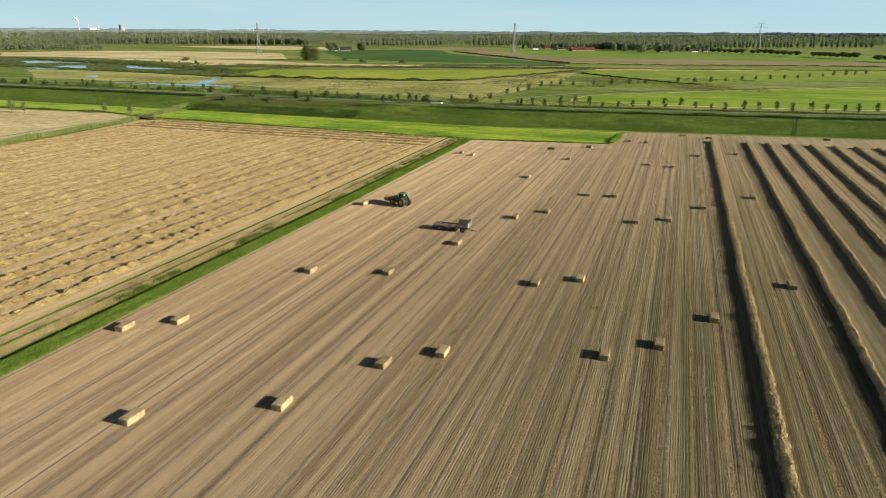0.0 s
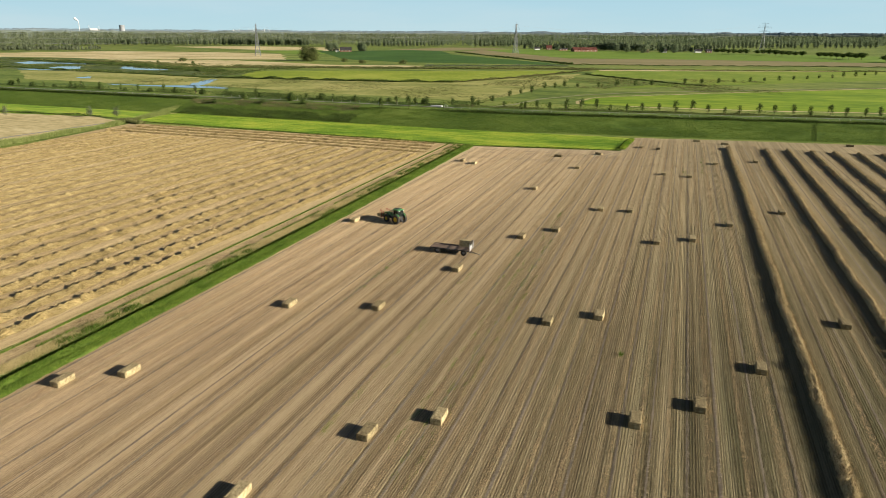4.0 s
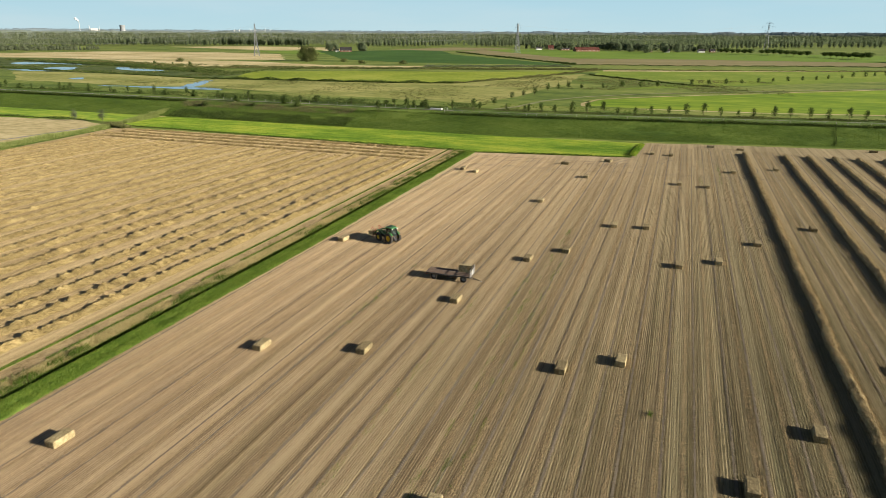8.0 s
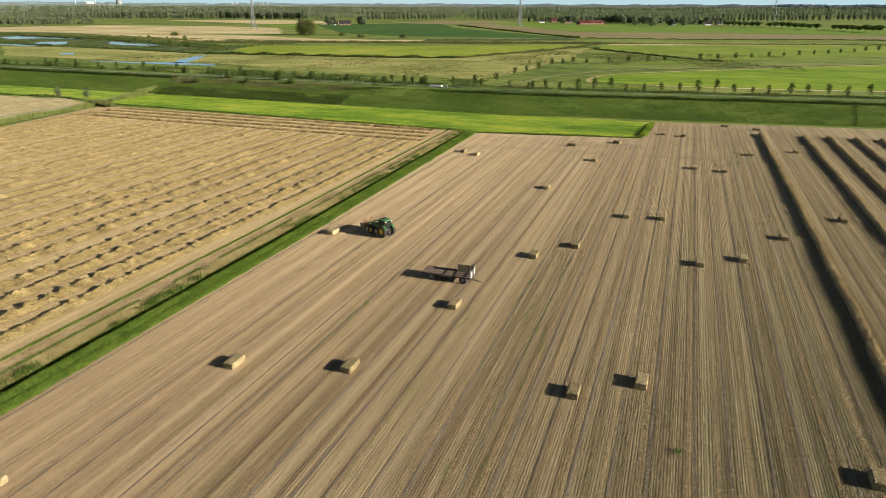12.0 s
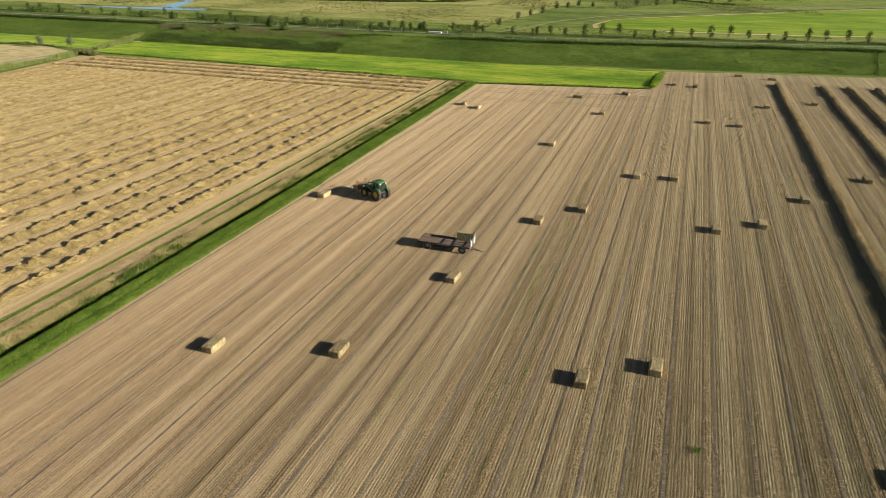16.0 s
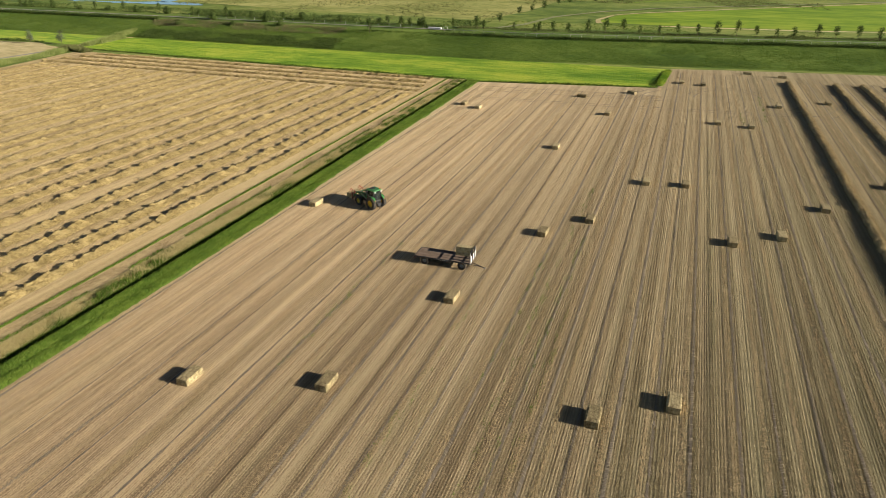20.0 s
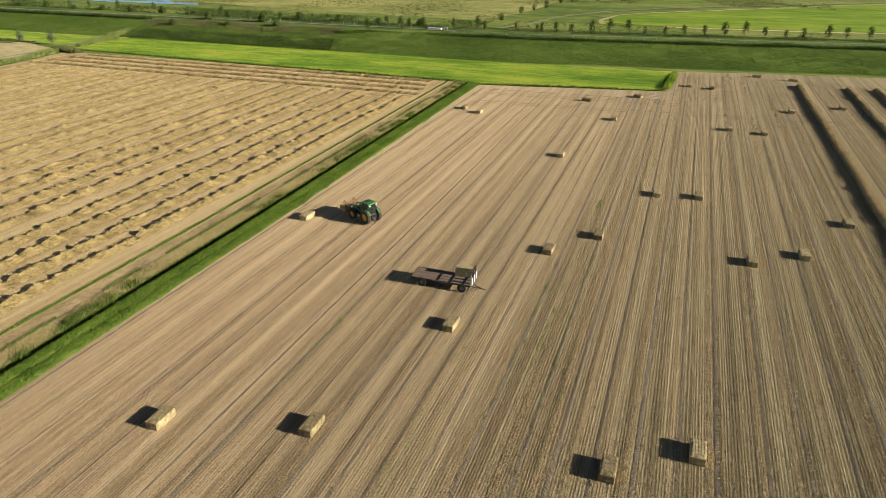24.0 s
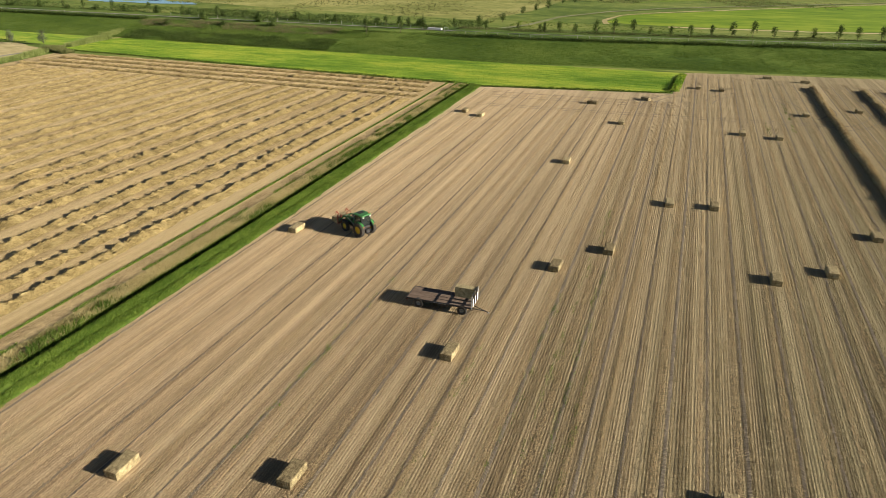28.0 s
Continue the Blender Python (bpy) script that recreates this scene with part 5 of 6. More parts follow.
def grow(name, height, width, bare, leaf, count, size, seed, trunk=0.22, shape="round", limbs=6):
    """A tree: tapered trunk with limbs, and a crown of many small leaf clumps round the limb ends."""
    r = np.random.default_rng(seed)
    root = new(name)
    bm = bmesh.new()
    bar(bm, (0, 0, -0.3), (0, 0, height * 0.55), trunk, trunk * 0.55, 7)
    bar(bm, (0, 0, height * 0.55), (0.02 * height, 0, height * 0.9), trunk * 0.55, trunk * 0.15, 6)
    centres = []
    for i in range(limbs):
        a = 2.4 * i + r.uniform(-0.4, 0.4)
        z0 = height * (bare + (0.75 - bare) * i / limbs)
        u = (z0 / height - bare) / (1 - bare)
        reach = width / 2 * ({"round": 0.85, "tall": 0.6, "oval": 0.72}[shape]) * (1 - 0.45 * u)
        end = (math.cos(a) * reach, math.sin(a) * reach, z0 + height * 0.16)
        bar(bm, (0, 0, z0), end, trunk * 0.35, trunk * 0.1, 5)
        centres.append(end)
    part("trunk", bm, BARK, root, "bare brown trunk and limbs")
    for i in range(limbs * 2):
        u = r.uniform(0, 1)
        a = r.uniform(0, 2 * math.pi)
        wide = {"round": math.sqrt(max(0.05, 1 - (2 * u - 0.9) ** 2)), "tall": math.sin(math.pi * min(0.97, 0.12 + 0.85 * u)) ** 0.6, "oval": math.sin(math.pi * min(0.95, 0.1 + 0.85 * u))}[shape]
        q = wide * width / 2 * math.sqrt(r.uniform(0.1, 1)) * 0.75
        centres.append((math.cos(a) * q, math.sin(a) * q, height * (bare + (0.95 - bare) * u)))
    c = np.array(centres)
    at = c[r.integers(0, len(c), count)] + r.normal(0, 1, (count, 3)) * (width * 0.12, width * 0.12, height * (1 - bare) * 0.09)
    at[:, 2] = np.clip(at[:, 2], height * bare * 0.85, height * 1.02)
    heart = c[:, 2].mean()
    v, f = leaves(at, size, seed + 1, (at - (0, 0, heart)) * (1, 1, 0.8 * width / (height * (1 - bare))))
    piece("crown", mesh("crown", v, f, leaf), root)
    return root


def plant(kinds, places, label, category, group, spread=0.18, seed=9):
    """Set out copies of a few grown trees, turned and scaled at random. Places: (x, y, z)."""
    r = np.random.default_rng(seed)
    for k, p_ in enumerate(places):
        s = 1 + r.uniform(-spread, spread)
        m_ = pose(*p_, 0, 0, r.uniform(0, 360)) @ Matrix.Diagonal((s * r.uniform(0.9, 1.1), s, s * r.uniform(0.92, 1.1), 1))
        if k < len(kinds):
            ob = kinds[k]
            ob.matrix_basis = m_
        else:
            ob = copy_thing(kinds[k % len(kinds)], Matrix.Identity(4))
            ob.matrix_basis = m_
        tagged(ob, label, category, group)


def on_dike(x, d):
    return float(np.interp(d, [p_[0] for p_ in profile], [p_[1] for p_ in profile]))


saplings = [grow("tree", 4.6, 2.3, 0.25, LEAF, 440, 0.15, 10 + k, 0.15, ("oval", "tall", "oval", "round")[k]) for k in range(4)]
RIGHT = (-45.5, -39.5, -33.3, -26.2, -19.7, -12.8, -5.9, 0.9, 7.4, 14.1, 20.1, 27.8, 34.2, 41.5, 47.5, 55.7, 61.3, 68.6, 74.6, 82, 89)
LEFT = (-399, -378, -355, -346, -332, -316, -303, -284, -262, -229, -209, -196, -182, -167, -154, -132, -121, -115, -104, -94, -90.5, -79.5, -70.3, -63.7, -58, -51)
spots = [(x, foot(x) + 40 + 2.2 * math.sin(x * 1.7), on_dike(x, 40) + 0.0) for x in RIGHT]
spots += [(x, foot(x) + (34 + 3 * math.sin(x) if x > -240 else 48), on_dike(x, 34 if x > -240 else 48)) for x in LEFT]
spots += [(-133, foot(-133) + 19, on_dike(0, 19)), (-120.5, foot(-120) + 22, on_dike(0, 22)), (-69, foot(-69) + 33, 5.1)]
plant(saplings, spots, "young roadside tree with a slim dark green crown", "tree", "young trees along the dike lane", 0.24)
small = [grow("tree", 4.8, 3.0, 0.2, LEAF, 420, 0.20, 30 + k, 0.16, "round") for k in range(2)]
ROW2 = (-77, -63, -50.6, -38, -26.7, -2.7, 10, 23, 35, 48.6, 61, 74, 87, 100, 112, 126, 138, 152, 163, 177)
spots = [(x, 505 + 0.72 * (x + 77) + 0.0015 * (x + 77) ** 2, 0.05) for x in ROW2]
spots += [(-105.6, 374, 0.05), (-105.6, 414, 0.05), (-101.8, 429, 0.05), (-98.4, 445, 0.05), (-96.5, 478, 0.05), (-91.5, 491, 0.05), (-86.8, 505, 0.05)]
plant(small, spots, "small young tree beside a pasture ditch", "tree", "young trees along the pasture lane", seed=11)
willow = [grow("tree", 6.5, 3.6, 0.15, LEAF_WILLOW_HAZED, 700, 0.17, 40, 0.15, "oval")]
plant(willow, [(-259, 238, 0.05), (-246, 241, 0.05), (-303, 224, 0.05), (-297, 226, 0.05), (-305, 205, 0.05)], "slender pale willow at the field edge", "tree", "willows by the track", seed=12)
bushy = [grow("bush", 2.7, 3.6, 0.02, LEAF, 700, 0.2, 50 + k, 0.2, "round") for k in range(2)]
spots = [(-640, 690, 0), (-610, 688, 0), (-585, 690, 0), (-198, foot(-198) + 20, 4.2), (-176, foot(-176) + 22, 4.6), (-224, foot(-224) + 17, 3.6), (-214, foot(-214) + 28, 5.0), (-187, foot(-187) + 29, 5.0)]
spots += [(x, foot(x) + 46 + 3 * math.sin(x), on_dike(x, 46) - 0.1) for x in np.arange(-425, -112, 19.0)]
plant(bushy, spots, "rounded dark green shrub", "shrub", "shrubs in the rough grass", 0.3, 13)
big = [grow("tree", 18, 19, 0.06, LEAF_OLIVE, 4200, 0.5, 60, 0.8, "round", 10)]
plant(big, [(-508, 832, 0), (-500, 835, 0)], "broad olive-green tree in the open polder", "tree", "pair of broad trees", 0.05, 14)
THICKETS = [(-488, 807, 0), (-445, 828, 0), (-400, 793, 0), (-346, 802, 0), (-640, 735, 0)]
thicket = [grow("bush", 5.5, 11, 0.02, LEAF_OLIVE, 1100, 0.32, 56 + k, 0.25, "round", 8) for k in range(2)]
plant(thicket, THICKETS, "broad olive-green thicket in the open polder", "shrub", "thickets in the polder", 0.2, 19)
farm_tree = [grow("tree", 17, 16, 0.12, LEAF_POPLAR_HAZED, 1500, 0.75, 62, 0.8, "round", 8)]
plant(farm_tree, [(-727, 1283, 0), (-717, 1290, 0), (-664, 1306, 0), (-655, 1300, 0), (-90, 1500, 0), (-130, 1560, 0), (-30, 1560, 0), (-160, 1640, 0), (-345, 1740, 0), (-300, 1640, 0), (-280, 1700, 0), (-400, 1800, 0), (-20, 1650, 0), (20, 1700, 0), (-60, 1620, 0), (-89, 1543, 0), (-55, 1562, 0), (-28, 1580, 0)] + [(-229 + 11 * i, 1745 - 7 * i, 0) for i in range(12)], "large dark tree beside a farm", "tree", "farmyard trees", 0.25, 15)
orchard = [grow("tree", 10.5, 13, 0.40, LEAF, 1500, 0.55, 64, 0.6, "round", 9)]
spots = [(58 + 10.4 * i, 1551 - 11.6 * i, 0) for i in range(6)] + [(132 + 9.3 * i, 1506 - 16.3 * i, 0) for i in range(8)] + [(222 + 6.6 * i, 1372 - 13.4 * i, 0) for i in range(8)] + [(281 + 8 * i, 1190 - 14 * i, 0) for i in range(4)]
plant(orchard, spots, "round-crowned roadside tree with a clear stem", "tree", "rows of round-crowned trees", 0.1, 16)
poplars = [grow("poplar", 21, 10, 0.14, LEAF_POPLAR_HAZED, 1100, 0.75, 70 + k, 0.7, "oval", 8) for k in range(3)]


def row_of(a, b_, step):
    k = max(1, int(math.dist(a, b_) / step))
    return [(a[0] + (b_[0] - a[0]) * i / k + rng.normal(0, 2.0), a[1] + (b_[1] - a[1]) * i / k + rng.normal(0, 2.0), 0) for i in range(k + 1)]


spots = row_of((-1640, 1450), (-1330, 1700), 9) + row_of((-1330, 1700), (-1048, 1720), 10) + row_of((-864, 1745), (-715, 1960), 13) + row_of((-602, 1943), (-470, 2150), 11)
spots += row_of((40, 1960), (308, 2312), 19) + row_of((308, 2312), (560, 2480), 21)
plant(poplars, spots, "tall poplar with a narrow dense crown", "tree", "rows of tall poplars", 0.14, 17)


def wood(region, count, height, material, label, seed, size=1.25, per=54, low=0.65):
    """A far wood: many crowns of leaf clumps in one mesh. Region: corner points of a quadrilateral."""
    r = np.random.default_rng(seed)
    a, b_, c, d = (np.array(q, float) for q in region)
    u, v = r.uniform(0, 1, (count, 1)), r.uniform(0, 1, (count, 1))
    p_ = (a * (1 - u) + b_ * u) * (1 - v) + (d * (1 - u) + c * u) * v
    h = height * r.uniform(low, 1.85 - low, count)
    t = np.repeat(np.arange(count), per)
    k = len(t)
    z = r.uniform(0.08, 1, k) ** 0.8
    ring = h[t] * 0.24 * np.sin(np.pi * np.clip(z * 0.9 + 0.08, 0, 0.97)) ** 0.6
    an = r.uniform(0, 2 * np.pi, k)
    q = np.sqrt(r.uniform(0.2, 1, k)) * ring
    at = np.stack([p_[t, 0] + np.cos(an) * q, p_[t, 1] + np.sin(an) * q, z * h[t]], 1)
    return stuff("woodland", *leaves(at, size, seed + 1, np.stack([np.cos(an), np.sin(an), 2.2 * z - 0.9], 1)), material, label, "woodland")


wood([(-1700, 900), (-1560, 1420), (-1900, 1700), (-2500, 1300)], 520, 15, LEAF_WILLOW_HAZED, "grey-green willow wood at the edge of the marsh", 21)
wood([(-1500, 880), (-1180, 1060), (-1250, 1180), (-1600, 1100)], 260, 8, LEAF_WILLOW_HAZED, "low pale willow scrub in the marsh", 22, 1.4)
wood([(-2100, 1500), (-900, 1850), (-1100, 2400), (-2700, 2000)], 650, 20, LEAF_WILLOW_HAZED, "wide mixed wood behind the poplars", 23)
wood([(-900, 1900), (200, 2500), (100, 3000), (-1300, 2500)], 650, 19, LEAF_POPLAR_HAZED, "dark mixed wood behind the farms", 24)
wood([(-3300, 2200), (-700, 2900), (-900, 3700), (-3900, 3000)], 1500, 37, LEAF_WILLOW_HAZED, "far wooded skyline", 25, 2.4, 40, 0.85)
wood([(-900, 2900), (1500, 2700), (1900, 3600), (-900, 3800)], 1500, 37, LEAF_POPLAR_HAZED, "far wooded skyline", 26, 2.4, 40, 0.85)
wood([(470, 1850), (900, 1750), (1000, 2100), (560, 2200)], 300, 22, LEAF, "dark wood beside the polder road", 28)
wood([(-4300, 2300), (-3000, 3400), (-3300, 3700), (-4700, 2600)], 600, 40, LEAF_WILLOW_HAZED, "far wooded skyline", 29, 2.8, 40, 0.85)
wood([(-440, 1800), (-300, 1720), (-150, 1800), (-350, 1990)], 60, 13, LEAF_POPLAR_HAZED, "green trees round the farmhouses", 30, 2.2)
wood([(-150, 1720), (60, 1700), (70, 1800), (-150, 1860)], 60, 13, LEAF_POPLAR_HAZED, "trees round the hamlet", 31, 2.2)
wood([(-330, 1790), (40, 1880), (60, 1960), (-330, 1880)], 70, 15, LEAF_POPLAR_HAZED, "belt of trees behind the hamlet", 32, 2.4)


def skyline(dist, low, high, a0, a1, step, seed, material, label):
    """A backdrop ridge for the woods on the far horizon: closed, with an uneven crest, bearings to the left of +Y."""
    ang = np.arange(a0, a1, step)
    n_ = len(ang)
    h = low + (high - low) * np.clip(0.5 + 0.24 * wavy(n_, 60, seed) + 0.10 * wavy(n_, 7, seed + 1, 0.7), 0, 1)
    c, q = np.cos(np.radians(ang)), -np.sin(np.radians(ang))
    rings = [np.stack([q * d, c * d, z], 1) for d, z in ((dist, 0 * h - 1), (dist + 8, h * 0.8), (dist + 22, h), (dist + 60, h * 0.9), (dist + 70, 0 * h - 1))]
    v = np.concatenate(rings)
    i = (np.arange(4)[:, None] * n_ + np.arange(n_ - 1)[None]).reshape(-1, 1)
    tagged(new("backdrop", mesh("backdrop", v, i + [0, 1, n_ + 1, n_], material, True)), label, "skyline", kind="structure")


# backdrop ridges with distance haze painted into their colour
skyline(4860, 50, 60, -42, 72, 0.03, 61, HAZE_BLUE, "backdrop of far woods on the horizon, painted blue-grey with haze")
skyline(4300, 40, 49, -42, 72, 0.03, 67, HAZE_GREEN, "backdrop belt of far woods, painted hazy grey-green")

# ---- hedges, reeds and scrub ----
bushes([(-385, 484), (-328, 493), (-273, 496), (-224, 503), (-179, 517)], 4, 2.4, 30, 0.45, LEAF, "hedge", "dark hedge along a ditch in the pasture", "hedge", seed=31)
bushes([(-179, 517), (-149, 587), (-115, 693), (-97, 777)], 4, 1.9, 26, 0.45, REED, "hedge", "olive reed hedge along a ditch", "hedge", seed=32)
bushes([(-95, 676), (-52, 624), (-2, 570), (14, 560)], 2.4, 1.4, 26, 0.4, LEAF, "hedge", "dark low hedge beside a ditch", "hedge", seed=33)
bushes([(-160, 890), (-143, 890), (-6, 912), (133, 968), (245, 992), (420, 1040)], 3.0, 1.5, 12, 0.5, LEAF, "hedge", "thin dark ditch line across the polder", "hedge", seed=34)
bushes([(-470, 1372), (-300, 1118), (-143, 893)], 4.0, 2.2, 16, 0.6, LEAF, "hedge", "dark hedge between ploughed land and crop", "hedge", seed=35)
bushes([(-95, 770), (0, 800), (180, 860), (420, 960)], 6.0, 1.6, 10, 0.6, REED, "hedge", "reed fringe along the pasture", "hedge", seed=36)
bushes([(-560, 612), (-446, 655), (-300, 705), (-150, 760), (-100, 775)], 22.0, 2.0, 46, 0.6, REED, "reeds", "wide pale reed belt", "reeds", seed=37)
bushes([(-300, 760), (-220, 800), (-140, 840)], 12.0, 2.2, 22, 0.6, LEAF_WILLOW_HAZED, "reeds", "willow scrub along the crop field", "reeds", seed=38)
bushes([(-900, 700), (-780, 668), (-660, 640), (-540, 600), (-440, 560)], 24.0, 1.6, 50, 0.6, LEAF, "reeds", "dark green marsh scrub round the ponds", "reeds", seed=39)
bushes([(-860, 570), (-700, 540), (-560, 515), (-470, 500), (-390, 486)], 9.0, 0.9, 60, 0.4, LEAF, "reeds", "marsh bushes in front of the ponds", "reeds", seed=40)
bushes([(-840, 680), (-700, 690), (-560, 650)], 22.0, 2.0, 34, 0.65, REED, "reeds", "dark reeds behind the ponds", "reeds", seed=41)
bushes([(-480, foot(-480) + 52), (-300, foot(-300) + 50), (-236, foot(-236) + 46)], 9, 2.0, 75, 0.26, LEAF, "scrub", "dark scrub on the far side of the dike", "scrub", z=3.2, seed=42)
bushes([(-236, foot(-236) + 44), (-160, foot(-160) + 42), (-110, foot(-110) + 40)], 9, 1.6, 75, 0.24, LEAF, "scrub", "dark scrub behind the lane", "scrub", z=4.4, seed=43)
bushes([(-104, foot(-104) + 42), (-40, foot(-40) + 41), (20, foot(20) + 41), (110, foot(110) + 41)], 9, 0.9, 80, 0.2, LEAF_OLIVE, "scrub", "rough grass and weeds under the young trees", "scrub", z=4.6, seed=44)
bushes([(-900, foot(-900) + 23), (-240, foot(-240) + 23)], 3.2, 1.25, 60, 0.25, LEAF, "hedge", "low dark hedge on the dike's shoulder", "hedge", z=4.9, seed=45)
bushes([(-100, foot(-100) + 22.6), (-70, foot(-70) + 22.6), (130, foot(130) + 22.6)], 3.0, 0.9, 90, 0.18, LEAF, "hedge", "low band of dark leaf clumps below the fence", "hedge", z=4.8, seed=46)


def slope_scrub(x0, x1, d0, d1, count, height, size, material, label, seed, cover=0.0):
    """Patchy scrub that follows the dike's slope."""
    r = np.random.default_rng(seed)
    x, d = r.uniform(x0, x1, count), r.uniform(d0, d1, count)
    ok = np.sin(x * 0.31 + seed) + np.sin(d * 0.7 + x * 0.13) + r.normal(0, 0.5, count) > -cover
    x, d = x[ok], d[ok]
    z = np.interp(d, [q[0] for q in profile], [q[1] for q in profile]) + height * r.uniform(0, 1, len(x))
    at = np.stack([x, 265 + 0.155 * np.maximum(0, x + 72) + d, z], 1)
    stuff("scrub", *leaves(at, size, seed, r.normal(0, 0.6, at.shape) + (0, 0, 0.9)), material, label, "scrub")


slope_scrub(-234, -140, 0.5, 11, 15000, 0.7, 0.17, LEAF, "dark bramble on the lower slope", 47, 1.0)
slope_scrub(-240, -145, 15, 24, 13000, 0.5, 0.15, HEATH, "brown withered scrub on the slope", 48, 0.7)
slope_scrub(-232, -108, 10, 24, 3000, 0.8, 0.2, BANK_GRASS, "fresh green bushes in the withered scrub", 49, -0.8)
slope_scrub(-110, 130, 20.5, 24.5, 9000, 0.6, 0.18, LEAF, "dark leaf clumps under the fence", 51, 0.5)
p = scatter_strip([(44.7, 284.6), (47.2, 303.7)], 0.4, 26, 0, 50)
p[:, 2] = np.interp(p[:, 1] - 265 - 0.155 * (p[:, 0] + 72), [q[0] for q in profile], [q[1] for q in profile]) + rng.uniform(0, 0.55, len(p))
stuff("scrub", *leaves(p, 0.12, 50), LEAF, "dark weeds in a drain down the slope", "scrub")
p = np.stack([rng.uniform(-440, 130, 170000), rng.uniform(0.5, 23, 170000)], 1)
pz_ = np.interp(p[:, 1], [q[0] for q in profile], [q[1] for q in profile])
p = np.stack([p[:, 0], 265 + 0.155 * np.maximum(0, p[:, 0] + 72) + p[:, 1], pz_], 1)
stuff("grass", *blades(p, 0.22, 0.18, 0.9, 90), BLADE_DARK, "rough dark grass on the dike slope", "grass")

def tussocks(x0, x1, y0, y1, count, height, size, material, name, label, seed):
    """Loose tussocks scattered over rough ground."""
    r = np.random.default_rng(seed)
    at = np.stack([r.uniform(x0, x1, count), r.uniform(y0, y1, count), np.zeros(count)], 1)
    at = at[np.sin(at[:, 0] * 0.09 + seed) + np.sin(at[:, 1] * 0.06 + at[:, 0] * 0.03) + r.normal(0, 0.5, count) > 0]
    for wx0, wx1, wy0, wy1 in ((-815, -685, 585, 642), (-676, -596, 500, 584), (-604, -500, 535, 582), (-875, -765, 630, 668), (-398, -288, 375, 400), (-372, -332, 385, 446)):
        at = at[~((at[:, 0] > wx0) & (at[:, 0] < wx1) & (at[:, 1] > wy0) & (at[:, 1] < wy1))]
    at = np.repeat(at, 4, 0) + r.normal(0, 1, (len(at) * 4, 3)) * (size * 1.5, size * 1.5, 0)
    at[:, 2] = r.uniform(0.1, 1, len(at)) * height
    return stuff(name, *leaves(at, size, seed, r.normal(0, 0.6, at.shape) + (0, 0, 0.9)), material, label, "grass")


tussocks(-900, -400, 505, 690, 11000, 0.9, 0.5, LEAF, "tussocks", "dark sedge tussocks in the marsh", 71)
tussocks(-900, -400, 505, 690, 5000, 0.8, 0.5, REED, "tussocks", "olive reed tussocks in the marsh", 72)
tussocks(-430, -110, 345, 495, 6000, 0.5, 0.3, REED, "tussocks", "low olive tussocks in rough pasture", 73)
tussocks(-100, 170, 348, 384, 3500, 0.4, 0.22, BANK_GRASS, "tussocks", "low green tussocks in rough grass", 74)
tussocks(-420, -110, 345, 372, 6000, 0.8, 0.3, LEAF, "tussocks", "dark weeds below the dike", 75)
tussocks(-150, 60, 500, 640, 5000, 0.5, 0.35, REED, "tussocks", "olive tussocks in the pasture", 76)

# ---- fences on the dike ----


def fence(x0, x1, d, step, label, rail=False):
    root = tagged(new("fence"), label, "fence")
    bm = bmesh.new()
    w = 0.07 if rail else 0.05
    box(bm, -w, w, -w, w, -0.3, 1.15, 0.012)
    post = bpy.data.meshes.new("post")
    bm.to_mesh(post)
    bm.free()
    post.materials.append(POST_WOOD)
    xs = np.arange(x0, x1, step)
    for x in xs:
        piece("post", post, root, pose(x, foot(x) + d, on_dike(x, d) + 0.1, rng.normal(0, 2), rng.normal(0, 2), 0))
    for a, b_ in zip(xs, xs[1:]) if rail else ():
        bm = bmesh.new()
        bar(bm, (a, foot(a) + d - 0.07, on_dike(a, d) + 1.13), (b_, foot(b_) + d - 0.07, on_dike(b_, d) + 1.13), 0.10)
        part("rail", bm, POST_WOOD, root)
    for h in (0.35, 0.7, 1.0):
        bm = bmesh.new()
        for a, b_ in zip(xs, xs[1:]):
            bar(bm, (a, foot(a) + d, on_dike(a, d) + 0.1 + h), (b_, foot(b_) + d, on_dike(b_, d) + 0.1 + h), 0.018)
        part("wire", bm, STEEL, root, "thin grey wire")


fence(-104, 120, 24.5, 4.0, "weathered grey fence with a top rail along the dike crest", True)
fence(-420, -240, 25.5, 5.0, "grey post-and-wire fence on the dike")
fence(-236, -108, 33.0, 5.0, "grey post-and-wire fence beside the lane")
gate = tagged(new("culvert"), "pale concrete culvert head beside the lane", "culvert")
bm = bmesh.new()
box(bm, -113, -107.5, foot(-110) + 30.2, foot(-110) + 31.8, 5.0, 5.9, 0.1)
part("wall", bm, CONCRETE, gate)
bm = bmesh.new()
for x in (-106.5, -105.0):
    bar(bm, (x, foot(-106) + 31, 5.0), (x, foot(-106) + 31, 6.3), 0.1)
bar(bm, (-106.5, foot(-106) + 31, 6.25), (-105.0, foot(-106) + 31, 6.25), 0.08)
part("railing", bm, WHITE_PAINT, gate, "white tube railing")

# ---- pylons and their cables ----


